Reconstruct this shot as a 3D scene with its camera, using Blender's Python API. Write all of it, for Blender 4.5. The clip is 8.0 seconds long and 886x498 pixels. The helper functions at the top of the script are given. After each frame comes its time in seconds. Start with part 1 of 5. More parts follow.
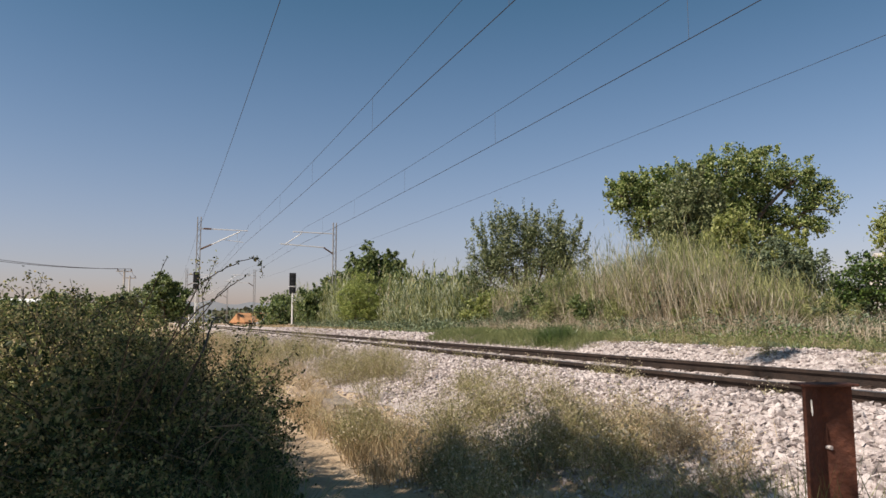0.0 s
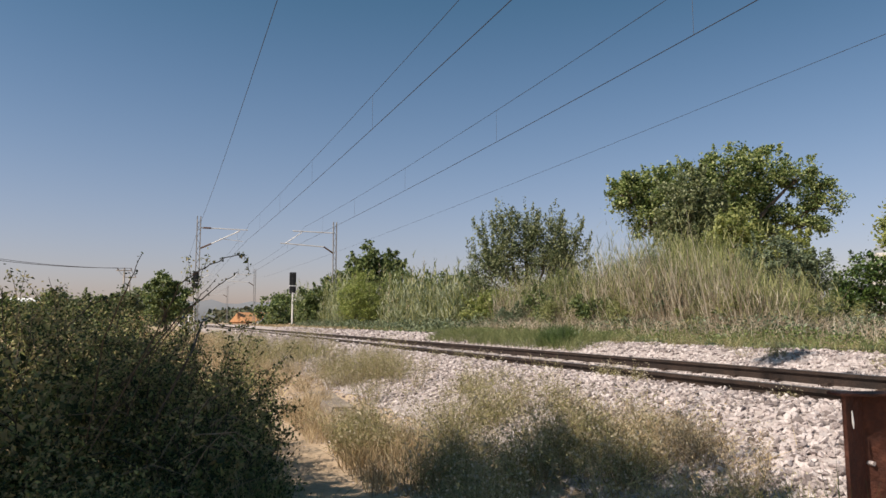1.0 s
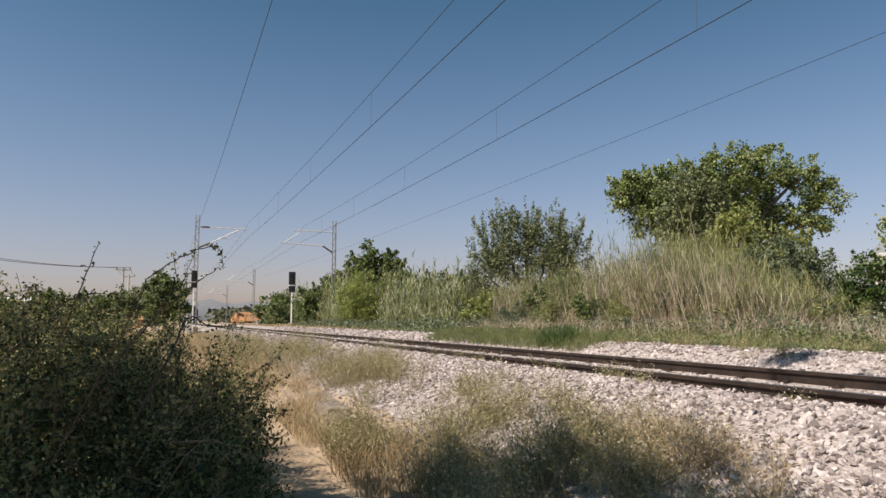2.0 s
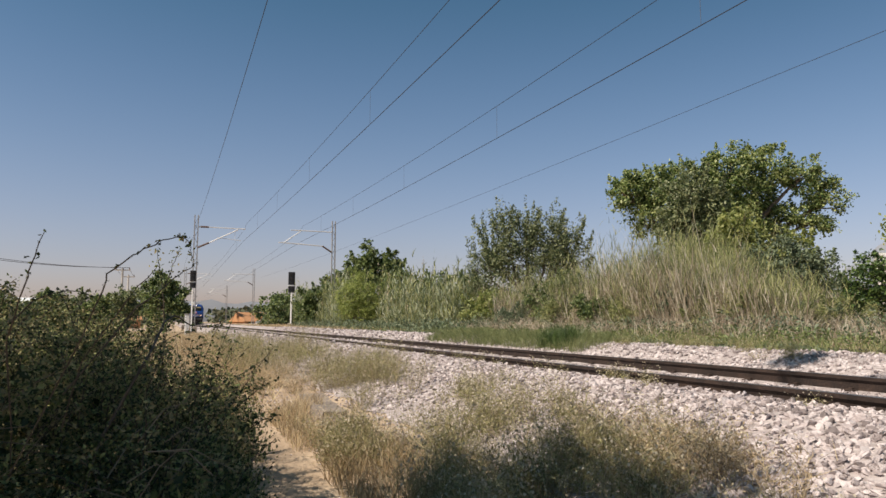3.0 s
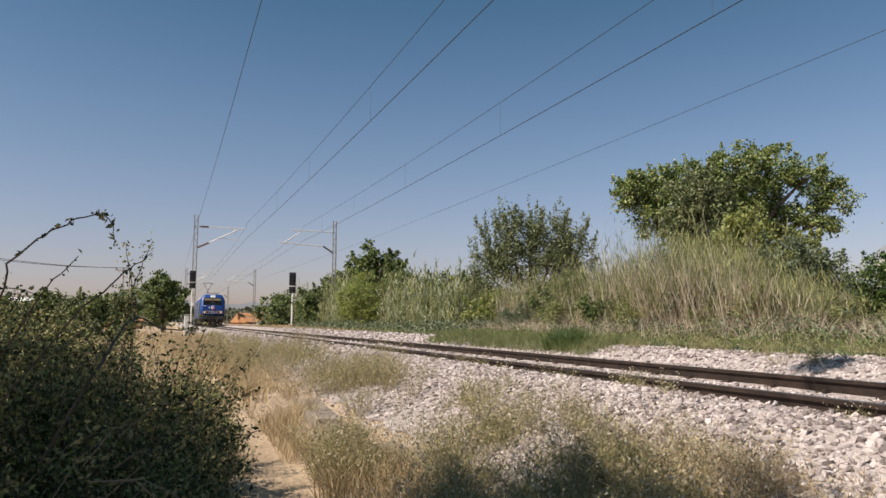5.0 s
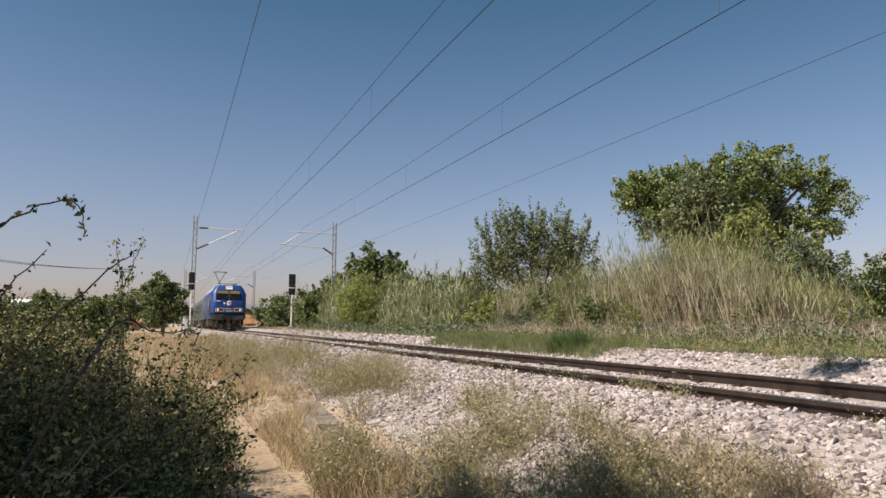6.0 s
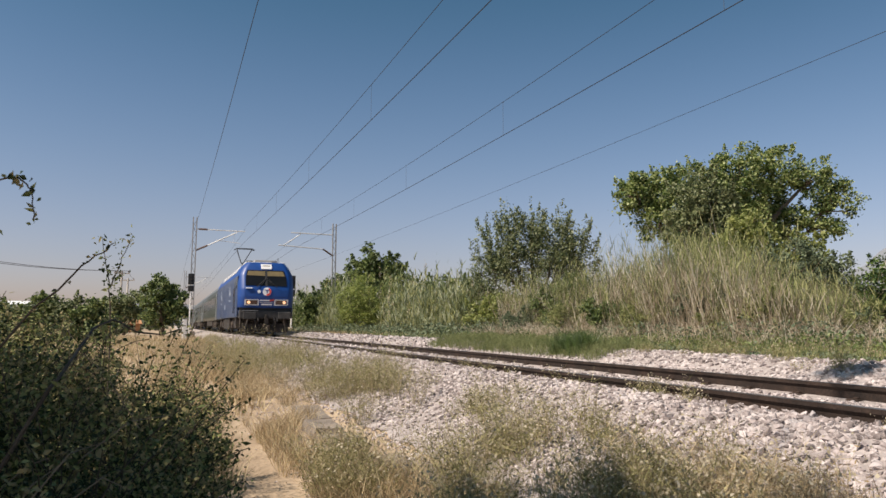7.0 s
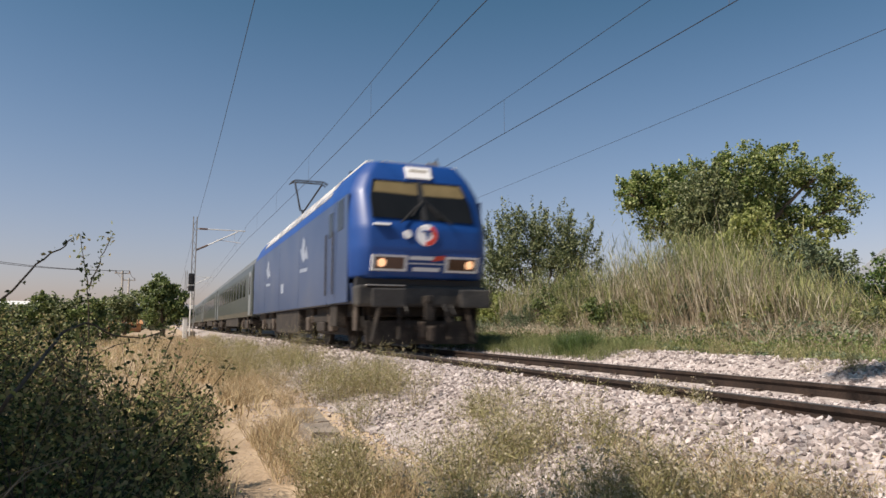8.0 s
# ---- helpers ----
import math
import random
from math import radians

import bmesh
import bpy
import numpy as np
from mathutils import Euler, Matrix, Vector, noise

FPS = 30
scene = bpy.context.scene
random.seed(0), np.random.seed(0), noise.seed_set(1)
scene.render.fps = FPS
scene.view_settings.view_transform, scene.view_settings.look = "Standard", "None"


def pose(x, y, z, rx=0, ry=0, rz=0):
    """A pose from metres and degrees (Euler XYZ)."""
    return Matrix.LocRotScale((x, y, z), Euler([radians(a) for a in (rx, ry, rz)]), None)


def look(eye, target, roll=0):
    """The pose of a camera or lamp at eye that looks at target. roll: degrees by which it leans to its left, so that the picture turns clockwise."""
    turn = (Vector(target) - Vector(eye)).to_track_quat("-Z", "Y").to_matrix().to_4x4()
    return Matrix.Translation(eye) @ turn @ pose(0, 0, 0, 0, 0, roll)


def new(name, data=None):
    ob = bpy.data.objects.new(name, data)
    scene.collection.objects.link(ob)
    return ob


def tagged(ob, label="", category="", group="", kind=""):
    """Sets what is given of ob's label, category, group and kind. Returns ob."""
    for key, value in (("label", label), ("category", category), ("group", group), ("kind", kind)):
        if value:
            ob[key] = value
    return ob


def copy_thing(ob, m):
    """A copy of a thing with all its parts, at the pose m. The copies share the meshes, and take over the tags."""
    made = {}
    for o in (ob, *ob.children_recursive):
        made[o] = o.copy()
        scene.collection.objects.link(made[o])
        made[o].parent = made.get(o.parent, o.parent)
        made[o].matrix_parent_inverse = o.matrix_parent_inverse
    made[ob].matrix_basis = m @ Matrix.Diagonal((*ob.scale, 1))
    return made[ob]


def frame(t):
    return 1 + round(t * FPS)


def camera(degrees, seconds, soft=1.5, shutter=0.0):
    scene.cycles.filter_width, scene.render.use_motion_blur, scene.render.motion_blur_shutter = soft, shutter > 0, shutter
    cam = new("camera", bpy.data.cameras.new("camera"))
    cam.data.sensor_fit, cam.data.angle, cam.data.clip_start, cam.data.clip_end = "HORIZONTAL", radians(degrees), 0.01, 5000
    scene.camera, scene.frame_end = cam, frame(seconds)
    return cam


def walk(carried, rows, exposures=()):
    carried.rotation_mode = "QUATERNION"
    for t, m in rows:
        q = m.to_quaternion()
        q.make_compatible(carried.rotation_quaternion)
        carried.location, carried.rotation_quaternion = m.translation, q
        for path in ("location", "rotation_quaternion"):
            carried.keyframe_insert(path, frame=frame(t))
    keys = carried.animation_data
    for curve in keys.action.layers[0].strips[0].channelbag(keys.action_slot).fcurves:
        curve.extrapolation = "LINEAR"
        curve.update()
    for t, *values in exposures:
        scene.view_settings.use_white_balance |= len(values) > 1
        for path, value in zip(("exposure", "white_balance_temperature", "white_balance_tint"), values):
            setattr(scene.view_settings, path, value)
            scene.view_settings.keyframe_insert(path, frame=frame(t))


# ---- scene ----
# World: y runs along the railway away from the camera, x to the right, rail heads at z = 0.
cam = camera(65.5, 8.0, shutter=0.35)
walk(cam, [
    (0.0, pose(-5.421, -1.609, 0.497, 96.042, 0.126, -21.711)),
    (0.5, pose(-5.393, -1.510, 0.505, 95.948, 0.062, -21.690)),
    (1.0, pose(-5.350, -1.415, 0.506, 96.004, 0.087, -21.672)),
    (1.5, pose(-5.301, -1.312, 0.505, 95.985, 0.058, -21.672)),
    (3.0, pose(-5.153, -1.004, 0.500, 96.020, 0.013, -21.668)),
    (3.5, pose(-5.106, -0.896, 0.501, 96.094, -0.029, -21.574)),
    (4.0, pose(-5.056, -0.789, 0.496, 96.146, 0.023, -21.573)),
    (4.5, pose(-5.012, -0.678, 0.503, 96.082, -0.033, -21.541)),
    (6.0, pose(-4.949, -0.362, 0.513, 96.265, -0.184, -21.567)),
    (6.5, pose(-4.927, -0.271, 0.511, 96.382, -0.119, -21.533)),
    (7.0, pose(-4.898, -0.181, 0.509, 96.380, -0.111, -21.554)),
    (7.5, pose(-4.854, -0.095, 0.514, 96.310, 0.010, -21.441)),
    (8.0, pose(-4.811, -0.000, 0.522, 96.338, -0.029, -21.436)),
], [(0.0, 0.42, 6700, 13), (8.0, 0.42, 6700, 13)])

# ---- light ----
SUN_TO = Vector((-0.80, -0.13, 0.90)).normalized()
world = bpy.data.worlds.new("world")
scene.world = world
world.use_nodes = True
wn = world.node_tree
sky = wn.nodes.new("ShaderNodeTexSky")
sky.sky_type = "NISHITA"
sky.sun_disc = False
sky.sun_elevation = math.asin(SUN_TO.z)
sky.sun_rotation = math.atan2(SUN_TO.x, SUN_TO.y)
sky.air_density, sky.dust_density, sky.ozone_density = 1.05, 1.0, 3.6
wn.nodes["Background"].inputs[1].default_value = 0.108
# summer haze: paler and rosier towards the horizon, deeper overhead
haze_dir = wn.nodes.new("ShaderNodeTexCoord")
haze_up = wn.nodes.new("ShaderNodeSeparateXYZ")
wn.links.new(haze_dir.outputs["Generated"], haze_up.inputs[0])
haze = wn.nodes.new("ShaderNodeValToRGB")
haze.color_ramp.interpolation = "B_SPLINE"
while len(haze.color_ramp.elements) < 5:
    haze.color_ramp.elements.new(0.5)
for el, (at_z, tone) in zip(haze.color_ramp.elements, ((0.0, (0.80, 0.64, 0.71)), (0.12, (0.86, 0.715, 0.71)), (0.24, (0.73, 0.715, 0.70)), (0.37, (0.53, 0.64, 0.645)), (0.50, (0.30, 0.54, 0.52)))):
    el.position, el.color = at_z, (*tone, 1)
wn.links.new(haze_up.outputs["Z"], haze.inputs[0])
warm = wn.nodes.new("ShaderNodeMix")
warm.data_type, warm.blend_type = "RGBA", "MULTIPLY"
warm.inputs[0].default_value = 1.0
wn.links.new(sky.outputs[0], warm.inputs[6])
wn.links.new(haze.outputs[0], warm.inputs[7])
wn.links.new(warm.outputs[2], wn.nodes["Background"].inputs[0])
sun_data = bpy.data.lights.new("sun", "SUN")
sun_data.energy, sun_data.angle, sun_data.color = 5.0, radians(0.55), (1.0, 0.905, 0.775)
sun = new("sun", sun_data)
sun.matrix_world = look(SUN_TO * 60, (0, 0, 0))


# ---- materials ----
def material(name, colors, scale=4.0, rough=0.85, metal=0.0, bump=0.3, fine=40.0, island=0.0, coat=0.0,
             emit=None, translucent=0.0, obj_rand=0.0, detail=6.0, gloss=0.5):
    """A mottled surface: colours mixed by coarse and fine noise, with relief; island: spread of value from piece to piece."""
    m = bpy.data.materials.new(name)
    m.use_nodes = True
    n, l = m.node_tree.nodes, m.node_tree.links
    b = n["Principled BSDF"]
    co = n.new("ShaderNodeTexCoord")
    coarse = n.new("ShaderNodeTexNoise")
    coarse.inputs["Scale"].default_value, coarse.inputs["Detail"].default_value = scale, detail
    grain = n.new("ShaderNodeTexNoise")
    grain.inputs["Scale"].default_value, grain.inputs["Detail"].default_value = fine, 4.0
    l.new(co.outputs["Object"], coarse.inputs["Vector"])
    l.new(co.outputs["Object"], grain.inputs["Vector"])
    mix = n.new("ShaderNodeMath")
    mix.operation = "MULTIPLY_ADD"
    mix.inputs[1].default_value = 0.35
    l.new(grain.outputs["Fac"], mix.inputs[0])
    sc = n.new("ShaderNodeMath")
    sc.operation = "MULTIPLY"
    sc.inputs[1].default_value = 0.65
    l.new(coarse.outputs["Fac"], sc.inputs[0])
    l.new(sc.outputs[0], mix.inputs[2])
    fac = mix.outputs[0]
    rnd = None
    if island:
        rnd = n.new("ShaderNodeNewGeometry").outputs["Random Per Island"]
    if obj_rand:
        rnd = n.new("ShaderNodeObjectInfo").outputs["Random"]
    spread = island or obj_rand
    if spread:
        ma = n.new("ShaderNodeMath")
        ma.operation = "MULTIPLY_ADD"
        ma.inputs[1].default_value = spread
        l.new(rnd, ma.inputs[0])
        off = n.new("ShaderNodeMath")
        off.operation = "SUBTRACT"
        off.inputs[1].default_value = spread * 0.5
        l.new(fac, off.inputs[0])
        l.new(off.outputs[0], ma.inputs[2])
        fac = ma.outputs[0]
    ramp = n.new("ShaderNodeValToRGB")
    el = ramp.color_ramp.elements
    k = len(colors)
    while len(el) < k:
        el.new(0.5)
    for i, c in enumerate(colors):
        el[i].position = 0.28 + 0.44 * i / max(1, k - 1)
        el[i].color = (*c, 1)
    l.new(fac, ramp.inputs[0])
    l.new(ramp.outputs[0], b.inputs["Base Color"])
    b.inputs["Roughness"].default_value = rough
    b.inputs["Metallic"].default_value = metal
    b.inputs["Specular IOR Level"].default_value = gloss
    b.inputs["Coat Weight"].default_value = coat
    b.inputs["Coat Roughness"].default_value = 0.22
    if bump:
        bp = n.new("ShaderNodeBump")
        bp.inputs["Strength"].default_value = bump
        bp.inputs["Distance"].default_value = 0.02
        l.new(grain.outputs["Fac"], bp.inputs["Height"])
        l.new(bp.outputs[0], b.inputs["Normal"])
    if emit:
        b.inputs["Emission Color"].default_value = (*emit[0], 1)
        b.inputs["Emission Strength"].default_value = emit[1]
    if translucent:
        tr = n.new("ShaderNodeBsdfTranslucent")
        l.new(ramp.outputs[0], tr.inputs["Color"])
        ms = n.new("ShaderNodeMixShader")
        ms.inputs[0].default_value = translucent
        out = n["Material Output"]
        l.new(b.outputs[0], ms.inputs[1])
        l.new(tr.outputs[0], ms.inputs[2])
        l.new(ms.outputs[0], out.inputs["Surface"])
    return m


MAT = {
    "soil": material("dry_soil", [(0.26, 0.19, 0.125), (0.38, 0.285, 0.195), (0.49, 0.385, 0.275)], 1.3, 0.95, bump=1.0, fine=22),
    "gravel": material("gravel_bed", [(0.18, 0.155, 0.145), (0.36, 0.31, 0.295), (0.52, 0.465, 0.45)], 9, 0.9, bump=1.0, fine=34),
    "stone": material("limestone_ballast", [(0.19, 0.158, 0.152), (0.345, 0.292, 0.284), (0.44, 0.38, 0.37), (0.54, 0.482, 0.472)], 5, 0.9, bump=0.5, fine=60, island=0.65),
    "stone_one": material("limestone_piece", [(0.19, 0.158, 0.152), (0.345, 0.292, 0.284), (0.44, 0.38, 0.37), (0.54, 0.482, 0.472)], 5, 0.9, bump=0.5, fine=60, obj_rand=0.65),
    "rail_side": material("rusty_rail", [(0.008, 0.005, 0.004), (0.024, 0.0135, 0.0095), (0.055, 0.032, 0.022)], 6, 0.8, 0.15, bump=0.4, fine=50),
    "rail_head": material("worn_steel", [(0.12, 0.10, 0.088), (0.22, 0.195, 0.175)], 3, 0.42, 0.7, bump=0.05, fine=80),
    "rust": material("rusted_iron", [(0.026, 0.010, 0.007), (0.072, 0.022, 0.012), (0.15, 0.05, 0.025)], 5, 0.82, 0.15, bump=0.5, fine=45),
    "slab": material("old_concrete", [(0.11, 0.09, 0.075), (0.21, 0.175, 0.145), (0.32, 0.27, 0.22)], 3, 0.92, bump=0.7, fine=24),
    "galv": material("galvanised_steel", [(0.30, 0.285, 0.275), (0.43, 0.415, 0.40)], 4, 0.6, 0.4, bump=0.1, fine=30),
    "galv_light": material("pale_galvanised_tube", [(0.55, 0.55, 0.55), (0.68, 0.68, 0.68)], 4, 0.5, 0.2, bump=0.05, fine=30),
    "wire": material("copper_wire", [(0.025, 0.022, 0.024), (0.05, 0.045, 0.045)], 6, 0.6, 0.6, bump=0),
    "wire_thin": material("steel_dropper", [(0.10, 0.09, 0.09), (0.14, 0.13, 0.13)], 6, 0.6, 0.5, bump=0),
    "signal_black": material("black_signal_paint", [(0.012, 0.012, 0.014), (0.028, 0.028, 0.03)], 8, 0.6, bump=0.1),
    "white_paint": material("weathered_white_paint", [(0.55, 0.54, 0.52), (0.74, 0.73, 0.71), (0.80, 0.80, 0.79)], 5, 0.6, bump=0.15),
    "wood_pole": material("grey_wood_pole", [(0.36, 0.33, 0.30), (0.56, 0.53, 0.49)], 6, 0.85, bump=0.3),
    "bark": material("grey_bark", [(0.06, 0.045, 0.032), (0.13, 0.10, 0.075), (0.20, 0.165, 0.13)], 7, 0.9, bump=0.7, fine=30),
    "twig": material("dark_twig", [(0.028, 0.02, 0.014), (0.07, 0.052, 0.036), (0.13, 0.10, 0.07)], 8, 0.85, bump=0.3),
    "twig_dry": material("dry_twig", [(0.15, 0.115, 0.075), (0.27, 0.21, 0.145)], 8, 0.9, bump=0.2),
    "leaf_bramble": material("bramble_leaf", [(0.03, 0.045, 0.016), (0.10, 0.128, 0.042), (0.205, 0.235, 0.082), (0.34, 0.35, 0.14), (0.30, 0.255, 0.125)], 2.5, 0.6, bump=0.1, island=0.9, translucent=0.3, gloss=0.3),
    "leaf_plane": material("plane_tree_leaf", [(0.06, 0.10, 0.025), (0.14, 0.20, 0.052), (0.25, 0.31, 0.10), (0.38, 0.42, 0.175)], 0.9, 0.45, bump=0.1, island=0.9, translucent=0.4),
    "leaf_dark": material("dark_poplar_leaf", [(0.06, 0.085, 0.035), (0.15, 0.185, 0.082), (0.30, 0.325, 0.17)], 1.0, 0.45, bump=0.1, island=0.95, translucent=0.4),
    "leaf_green": material("shrub_leaf", [(0.05, 0.08, 0.026), (0.115, 0.16, 0.05), (0.21, 0.255, 0.09)], 1.2, 0.5, bump=0.1, island=0.9, translucent=0.35),
    "leaf_laurel": material("glossy_laurel_leaf", [(0.02, 0.042, 0.010), (0.045, 0.085, 0.019), (0.095, 0.145, 0.034)], 1.2, 0.4, bump=0.1, island=0.8, translucent=0.15),
    "leaf_yellow": material("yellow_green_leaf", [(0.13, 0.165, 0.042), (0.24, 0.28, 0.08), (0.37, 0.39, 0.14)], 1.2, 0.5, bump=0.1, island=0.8, translucent=0.45),
    "leaf_tamarisk": material("feathery_tamarisk_leaf", [(0.17, 0.22, 0.05), (0.29, 0.345, 0.09), (0.42, 0.46, 0.16)], 1.2, 0.55, bump=0.1, island=0.9, translucent=0.45),
    "leaf_grey": material("grey_green_leaf", [(0.05, 0.075, 0.038), (0.105, 0.14, 0.075), (0.18, 0.22, 0.13)], 1.2, 0.6, bump=0.1, island=0.8, translucent=0.2),
    "reed_green": material("green_reed_blade", [(0.16, 0.20, 0.11), (0.33, 0.375, 0.22), (0.53, 0.55, 0.39)], 1.0, 0.55, bump=0.1, island=0.9, translucent=0.45),
    "reed_dry": material("dry_reed_blade", [(0.25, 0.195, 0.135), (0.50, 0.415, 0.31), (0.72, 0.64, 0.52)], 1.0, 0.8, bump=0.1, island=0.95, translucent=0.45),
    "reed_olive": material("olive_reed_blade", [(0.10, 0.125, 0.042), (0.23, 0.255, 0.09), (0.40, 0.40, 0.18)], 1.0, 0.75, bump=0.1, island=0.9, translucent=0.4),
    "straw": material("straw_grass", [(0.26, 0.185, 0.10), (0.42, 0.315, 0.18), (0.57, 0.46, 0.29)], 1.5, 0.85, bump=0, island=0.9, translucent=0.2),
    "weed": material("sage_weed", [(0.15, 0.14, 0.052), (0.26, 0.245, 0.10), (0.40, 0.36, 0.18)], 1.5, 0.75, bump=0, island=0.9, translucent=0.25),
    "weed_stem": material("brown_weed_stem", [(0.19, 0.145, 0.085), (0.35, 0.28, 0.17)], 1.5, 0.85, bump=0, island=0.8),
    "seed": material("pale_seed_head", [(0.33, 0.28, 0.19), (0.50, 0.44, 0.33)], 1.5, 0.9, bump=0, island=0.8, translucent=0.2),
    "grass": material("green_grass", [(0.09, 0.118, 0.038), (0.155, 0.18, 0.062), (0.23, 0.24, 0.10)], 1.5, 0.65, bump=0, island=0.9, translucent=0.25),
    "loco_blue": material("blue_locomotive_paint", [(0.0008, 0.036, 0.185), (0.001, 0.046, 0.225), (0.003, 0.06, 0.26)], 1.1, 0.5, bump=0.02, coat=0.1),
    # same blue livery, greyed for dirt and for the sky it reflects
    "loco_side": material("blue_side_dust_and_sky_sheen", [(0.014, 0.036, 0.105), (0.032, 0.058, 0.135), (0.07, 0.088, 0.145)], 0.55, 0.4, bump=0.02, coat=0.25),
    "loco_dark": material("dirty_grey_underframe", [(0.009, 0.007, 0.006), (0.024, 0.019, 0.016), (0.085, 0.066, 0.052)], 4, 0.75, 0.1, bump=0.4, fine=25),
    "dust_brown": material("brown_brake_dust", [(0.028, 0.021, 0.017), (0.06, 0.046, 0.037), (0.12, 0.095, 0.075)], 3, 0.85, bump=0.3, fine=25),
    "loco_beam": material("dark_buffer_beam", [(0.018, 0.017, 0.017), (0.038, 0.036, 0.035), (0.085, 0.078, 0.07)], 3, 0.6, bump=0.2, fine=25),
    "roof_grey": material("pale_grey_roof", [(0.45, 0.45, 0.46), (0.58, 0.58, 0.58), (0.68, 0.67, 0.66)], 1.5, 0.55, bump=0.1),
    # pale patches stand for light reflected off the sloping roof edge
    "cove": material("roof_edge_painted_gleam", [(0.05, 0.06, 0.09), (0.25, 0.26, 0.29), (0.62, 0.62, 0.63)], 1.9, 0.55, bump=0.2, fine=9),
    "coach_roof": material("dull_coach_roof", [(0.08, 0.086, 0.09), (0.14, 0.147, 0.147)], 1.5, 0.5, bump=0.1),
    "emblem_pale": material("faded_white_marking", [(0.17, 0.21, 0.30), (0.30, 0.34, 0.42)], 3, 0.5, bump=0),
    "glass_dark": material("dark_tinted_glass", [(0.008, 0.009, 0.010), (0.014, 0.015, 0.017)], 2, 0.12, bump=0, gloss=0.25),
    "blind": material("tan_sun_blind", [(0.14, 0.105, 0.045), (0.21, 0.16, 0.075)], 3, 0.5, bump=0.05, coat=0.3),
    "lamp_dark": material("brown_lamp_glass", [(0.07, 0.028, 0.018), (0.12, 0.055, 0.035)], 3, 0.2, bump=0.05, coat=0.5),
    "lamp_on": material("lit_headlamp", [(0.9, 0.7, 0.5), (1.0, 0.85, 0.65)], 3, 0.3, bump=0, emit=((1.0, 0.50, 0.22), 0.75)),
    "red_mark": material("red_marking", [(0.55, 0.05, 0.035), (0.65, 0.09, 0.05)], 3, 0.4, bump=0),
    "white_mark": material("white_marking", [(0.74, 0.74, 0.76), (0.82, 0.82, 0.83)], 3, 0.4, bump=0),
    "coach_green": material("grey_green_coach_side", [(0.020, 0.028, 0.027), (0.035, 0.045, 0.041), (0.06, 0.07, 0.062)], 0.8, 0.4, bump=0.03, coat=0.25),
    "coach_pale": material("pale_coach_panel", [(0.16, 0.18, 0.20), (0.24, 0.26, 0.28)], 0.8, 0.35, bump=0.03, coat=0.3),
    "orange_roof": material("orange_roof_tile", [(0.34, 0.16, 0.07), (0.48, 0.25, 0.12)], 2, 0.8, bump=0.3),
    "plaster": material("pale_plaster", [(0.52, 0.49, 0.45), (0.66, 0.63, 0.59)], 1, 0.85, bump=0.1),
    "shed_white": material("white_shed_sheet", [(0.68, 0.68, 0.67), (0.80, 0.80, 0.79)], 0.2, 0.5, bump=0.02),
    # distance haze put into the hill's own colour
    "hill": material("haze_tinted_hill", [(0.17, 0.185, 0.21), (0.205, 0.22, 0.245)], 0.004, 1.0, bump=0),
    "far_veg": material("distant_vegetation", [(0.05, 0.065, 0.035), (0.09, 0.105, 0.06), (0.15, 0.15, 0.095)], 0.15, 0.95, bump=0.3, island=0.6),
    "porcelain": material("brown_insulator", [(0.09, 0.05, 0.035), (0.14, 0.085, 0.06)], 6, 0.3, bump=0),
}


# ---- mesh helpers ----
def obj(name, verts, faces, mat, parent=None, label="", smooth=False):
    me = bpy.data.meshes.new(name)
    me.from_pydata([tuple(v) for v in verts] if not isinstance(verts, np.ndarray) else verts.tolist(), [], faces if isinstance(faces, list) else faces.tolist())
    me.update()
    if smooth:
        me.shade_smooth()
    mats = mat if isinstance(mat, (list, tuple)) else [mat]
    for mm in mats:
        me.materials.append(MAT[mm])
    ob = new(name, me)
    if parent is not None:
        ob.parent = parent
    if label:
        tagged(ob, label)
    return ob


def part(name, bm, mat, parent, label="", smooth=False):
    me = bpy.data.meshes.new(name)
    bm.to_mesh(me)
    bm.free()
    if smooth:
        me.shade_smooth()
    me.materials.append(MAT[mat])
    ob = new(name, me)
    if parent is not None:
        ob.parent = parent
    if label:
        tagged(ob, label)
    return ob


def root(name, loc, label, category, group="", kind="", rz=0.0):
    e = new(name)
    e.empty_display_size = 0.2
    e.matrix_world = pose(*loc, 0, 0, rz)
    return tagged(e, label, category, group, kind)


def box(bm, x0, x1, y0, y1, z0, z1, bevel=0.0):
    vs = [bm.verts.new(c) for c in ((x0, y0, z0), (x1, y0, z0), (x1, y1, z0), (x0, y1, z0), (x0, y0, z1), (x1, y0, z1), (x1, y1, z1), (x0, y1, z1))]
    fs = [bm.faces.new([vs[i] for i in q]) for q in ((0, 3, 2, 1), (4, 5, 6, 7), (0, 1, 5, 4), (1, 2, 6, 5), (2, 3, 7, 6), (3, 0, 4, 7))]
    if bevel:
        edges = {e for f in fs for e in f.edges}
        bmesh.ops.bevel(bm, geom=list(edges), offset=bevel, segments=2, affect="EDGES", profile=0.5)
    return bm


def boxes(*rows, bevel=0.0):
    bm = bmesh.new()
    for r in rows:
        box(bm, *r, bevel=bevel)
    return bm


